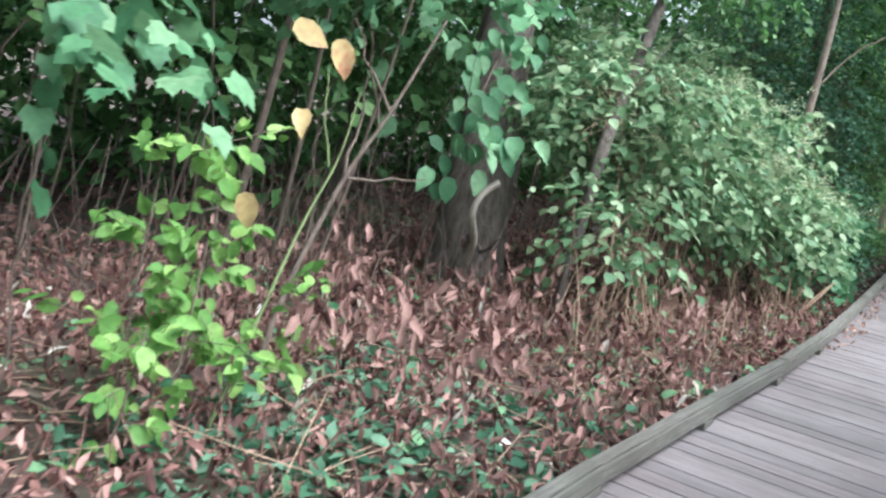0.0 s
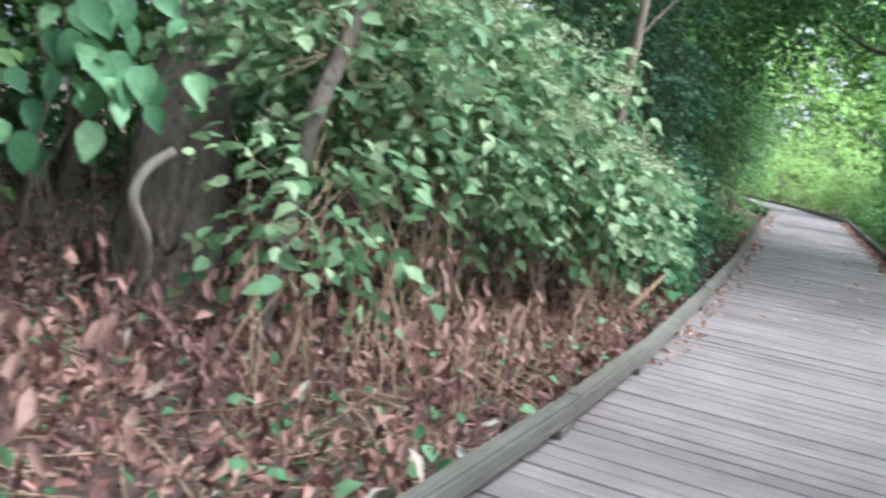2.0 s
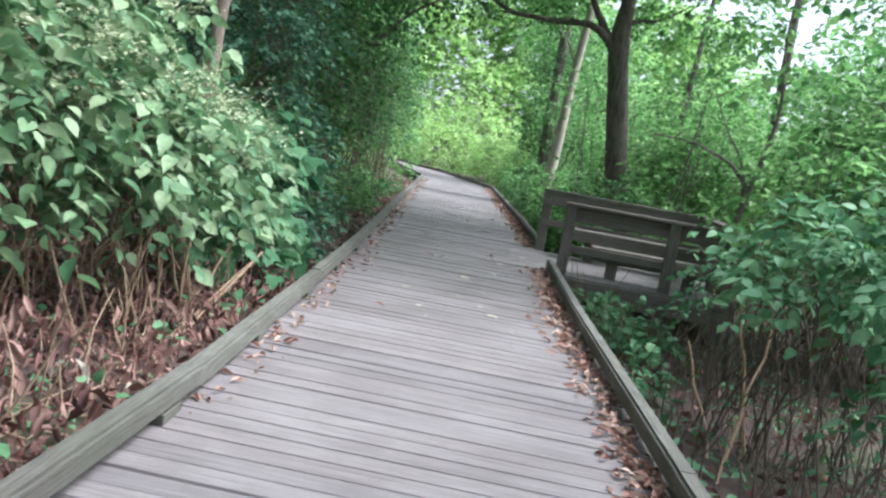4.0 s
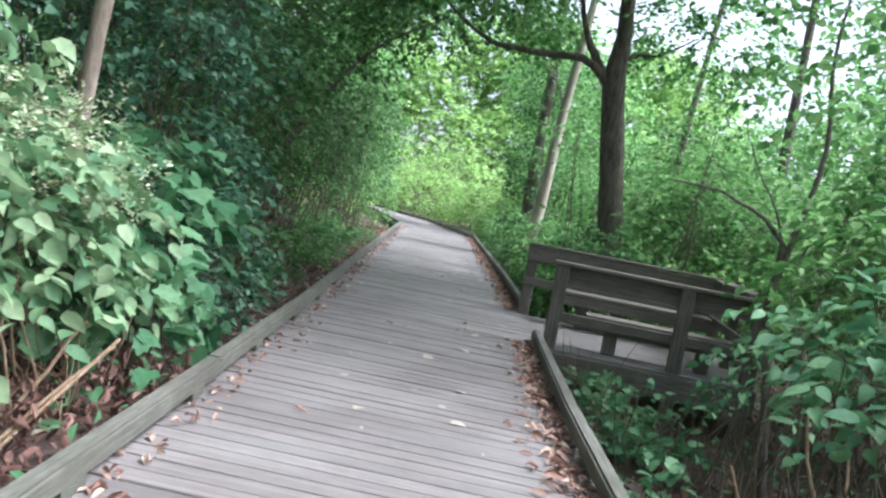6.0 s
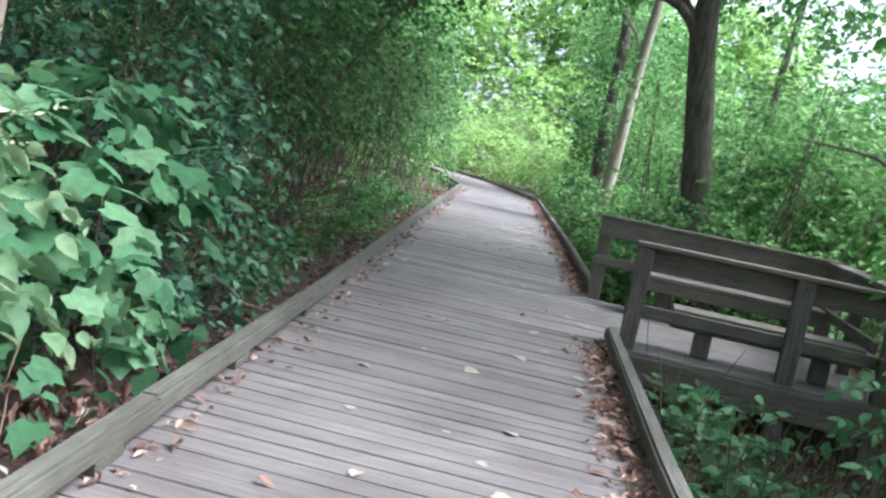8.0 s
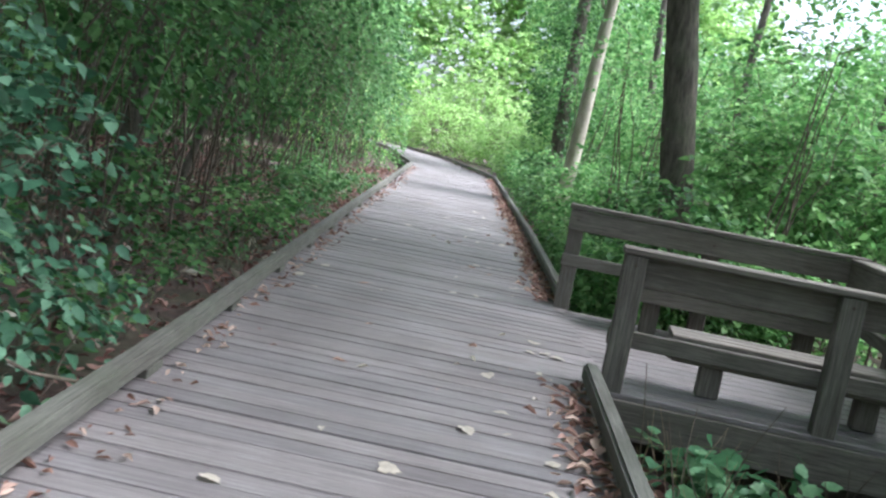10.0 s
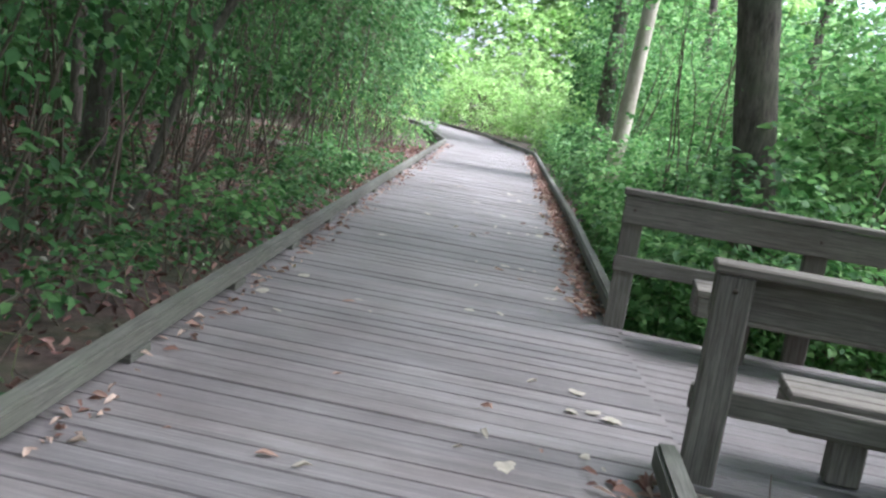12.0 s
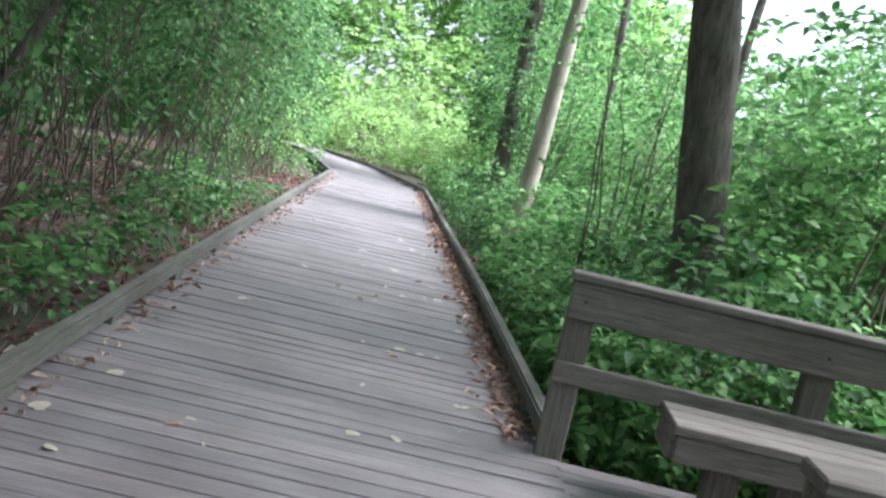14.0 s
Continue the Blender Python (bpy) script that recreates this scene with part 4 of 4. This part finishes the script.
litter("dead_leaf_litter", "thick reddish-brown curled dead leaves and stalks", 15000, (-6.5, -1.05), (-17.5, -6.0), 0.085, CURL, L_DEAD, 0.2, 1.2)
litter("hanging_dead_leaves", "large curled pinkish dead leaves on broken stalks", 330, (-4.8, -2.4), (-14.6, -10.5), 0.115, CURL, L_DEAD, 0.5, 2.0)
litter("dead_leaf_litter", "reddish-brown dead leaves on the forest floor", 14000, (-7, -1.0), (-6, 20), 0.085, CURL, L_DEAD, 0.06, 0.4)
litter("dead_leaf_litter", "brown dead leaves deep in the wood", 6000, (-13, -6.4), (-20, 12), 0.15, CURL, L_DEAD, 0.12, 0.6)
litter("dead_leaf_litter", "brown dead leaves in the hollow", 5000, (1.2, 7), (-17, 12), 0.10, CURL, L_DEAD, 0.06, 0.4)
litter("pale_leaf_litter", "scattered pale dry leaves", 900, (-6, -1.1), (-17, 8), 0.11, CURL, L_PALE, 0.16, 0.8)
litter("ivy_ground_cover", "dark green ivy leaves over the litter", 900, (-3.4, -1.5), (-15.8, -13.2), 0.09, OVATE, L_IVY, 0.16, 0.3, 0.5)
litter("green_seedlings", "small green seedlings in the litter", 1300, (-5, -1.2), (-17, -4), 0.085, OVATE, L_GRAPE, 0.2, 0.4, 0.5)
litter("hollow_greens", "small green leaves in the hollow", 900, (1.35, 4), (-12, -2.9), 0.08, OVATE, L_GRAPE, 0.15, 0.4, 0.5)


for i in range(34):
    x, yy = -3.3 + rng.normal(0, 0.75), rng.uniform(-14.3, -10.9)
    if i > 22:
        x, yy = rng.uniform(-2.3, -1.6), rng.uniform(-11.0, -7.2)
    x = min(x, -1.8)
    z = float(ground_z(x, yy))
    h = rng.uniform(0.35, 0.8) * (1 if i <= 22 else 0.7)
    e = empty("dead_knotweed", Matrix.Translation((x, yy, z)), label="dead knotweed stalk hung with curled pinkish-brown leaves", category="dead plant", group="dead knotweed")
    L = smooth_line([(0, 0, -0.03), rng.normal(0, 0.06, 3) + [0, 0, h * 0.55], rng.normal(0, 0.14, 3) + [0, 0, h]], 8)
    tubes("stem", [(L, np.linspace(0.007, 0.003, 8))], REDDISH, e, sides=5)
    k = int(rng.integers(9, 17))
    P = L[rng.integers(2, 8, k)] + rng.normal(0, 0.06, (k, 3))
    for p in P:
        foliage("dead_leaf", p[None], rng.normal(0, 0.45, (1, 3)) + [0.1, -0.1, -0.8], rng.uniform(0.08, 0.17, 1), CURL, L_RUST, e, up=(0.5, -0.8, 0.2), wob=0.5)


def stalks(name, label, n, xr, yr, hgt, material, r=0.006, lean=0.5, flat=False):
    paths = []
    for i in range(n):
        x, yy = rng.uniform(*xr), rng.uniform(*yr)
        z = float(ground_z(x, yy))
        a = np.array([x, yy, z])
        h = hgt * rng.uniform(0.4, 1.2)
        d = np.array([rng.normal(0, lean), rng.normal(0, lean), 0.12 if flat else 1.0])
        t = a + unit(d) * h + [0, 0, 0.06 if flat else 0]
        if in_deck(np.stack([a, t, (a + t) / 2]), 0.16).any():
            continue
        paths.append((bent(a, t, 4, 0.02), np.linspace(r, r * 0.5, 4)))
    return tagged(tubes(name, paths, material, sides=5), label, "dry stalks", kind="stuff")


stalks("fallen_stalks", "fallen tan and reddish knotweed canes", 700, (-6, -1.1), (-17, -6.5), 0.8, CANE, 0.005, 1.0, True)
stalks("upright_canes", "broken upright tan knotweed canes", 150, (-3.2, -1.45), (-11.5, -6.2), 0.55, CANE, 0.007, 0.25)
stalks("reddish_stalks", "thin dead reddish stalks in the litter", 1300, (-5.5, -1.25), (-16.5, -6.2), 0.42, REDDISH, 0.004, 0.6)
stalks("brush_stalks", "thin dead brush on the forest floor", 420, (-5, -1.3), (-5, 14), 0.6, TWIG, 0.006, 0.9)
stalks("thicket_stems", "thin dark dead stems behind the litter", 170, (-6.6, -3.5), (-14.5, -9.4), 1.1, TWIG, 0.006, 0.35)
stalks("hollow_stalks", "thin dry stalks in the hollow", 330, (1.5, 4), (-11, -3.0), 0.7, TWIG, 0.005, 0.35)
stalks("hollow_dry_grass", "pale dry grass before the platform", 120, (1.6, 2.8), (-5, -2.85), 0.5, CANE, 0.0025, 0.4)
for p, q in (((-1.55, -7.9, -.2), (-1.25, -7.3, 0.32)), ((-1.6, -8.0, -.2), (-1.3, -7.2, 0.26)), ((-1.65, -7.7, -.2), (-1.65, -7.65, 0.42)), ((-1.75, -7.8, -.2), (-1.8, -7.7, 0.45)), ((-1.7, -7.5, -.2), (-1.5, -7.0, 0.36))):
    o = tubes("broken_cane", [(bent((0, 0, 0), np.array(q) - p, 5, 0.008), np.linspace(0.011, 0.009, 5))], CANE, sides=7)
    o.location = p
    tagged(o, "pale snapped cane standing at the boardwalk's edge", "cane", "broken canes")

# dead leaves on the deck: a band along the right edge, and single ones
n = 3200
yy = rng.uniform(-12, 21, n)
off = np.abs(rng.normal(0, 0.10, n))
keep = ~((yy > -2.7) & (yy < 0.05))
P = np.stack([right_x(yy) - off - 0.005, yy, rng.uniform(0.004, 0.02, n) + 0.02 * np.exp(-off * 20)], -1)[keep]
tagged(foliage("edge_leaf_drift", P, rng.normal(0, 1, (len(P), 3)) * [1, 1, 0.12], rng.uniform(0.04, 0.11, len(P)), CURL, L_RED, wob=0.4), "drift of russet dead leaves along the edge rail", "leaf litter", kind="stuff")
n = 560
yy = rng.uniform(-10, 21, n)
P = np.stack([left_x(yy) + np.abs(rng.normal(0, 0.085, n)) + 0.01, yy, rng.uniform(0.004, 0.015, n)], -1)
tagged(foliage("edge_leaf_drift", P, rng.normal(0, 1, (n, 3)) * [1, 1, 0.12], rng.uniform(0.03, 0.09, n), CURL, L_RED, wob=0.4), "brown dead leaves along the edge rail", "leaf litter", kind="stuff")
for i in range(130):
    yy = rng.uniform(-7, 9)
    x = rng.uniform(left_x(yy) + 0.1, right_x(yy) - 0.06) if i % 3 else right_x(yy) - abs(rng.normal(0, 0.3)) - 0.1
    shape = LOBED if i % 2 else CURL
    m = (L_PALE, L_PALE, L_RED, L_PALE)[i % 4]
    o = foliage("fallen_leaf", np.zeros((1, 3)), np.array([[1.0, 0, 0.0]]), [rng.uniform(0.035, 0.10)], shape, m, wob=0.12)
    o.location, o.rotation_euler = (x, yy, 0.008), (0, 0, rng.uniform(0, 6.28))
    tagged(o, ("pale" if m is L_PALE else "russet") + " dry fallen leaf lying on the boards", "leaf", "fallen leaves")


# ---- boards of the walk ----
unit_board = bpy.data.meshes.new("deck_board")
bmb = box_bm((1.0, PITCH - 0.0042, 0.04), 0.0)
bmesh.ops.bevel(bmb, geom=[e for e in bmb.edges if abs(e.verts[0].co.x - e.verts[1].co.x) > 0.5], offset=0.0045, segments=2, affect="EDGES")
bmb.to_mesh(unit_board)
bmb.free()
unit_board.materials.append(BOARD)
far_v, far_f, fo = [], [], 0
bv = np.array([v.co for v in unit_board.vertices])
bf = [np.array([p.vertices for p in unit_board.polygons if len(p.vertices) == k]) for k in sorted({len(p.vertices) for p in unit_board.polygons})]
y = -26.0
k = 0
while y < 51.5:
    a = SLANT if y < 19 else SLANT + 0.10
    wid = PITCH * rng.uniform(0.985, 1.015)
    x0, x1 = float(left_x(y)) - 0.10, float(right_x(y)) + 0.10
    if -2.35 < y < -0.1:
        x1 = 1.38 + 0.05 * (-y / 2.47)
    ln = x1 - x0
    m = Matrix.Translation(((x0 + x1) / 2, y, -0.021 + rng.uniform(-.0035, .0035))) @ Matrix.Rotation(a + rng.normal(0, 0.002), 4, "Z") @ Matrix.Rotation(rng.normal(0, 0.004), 4, "X") @ Matrix.Diagonal((ln, 1, 1, 1))
    if -18.5 < y < 24:
        ob = new("deck_board", unit_board)
        ob.parent = boardwalk
        ob.matrix_world = m
    else:
        mm = np.array(m)
        far_v.append(bv @ mm[:3, :3].T + mm[:3, 3])
        far_f.append([f + fo for f in bf])
        fo += len(bv)
    y += wid
    k += 1
fm = quick_mesh("far_deck_boards", np.concatenate(far_v), [np.concatenate([f[i] for f in far_f]) for i in range(len(bf))])
tagged(link("far_deck_boards", fm, BOARD, boardwalk), kind="stuff")
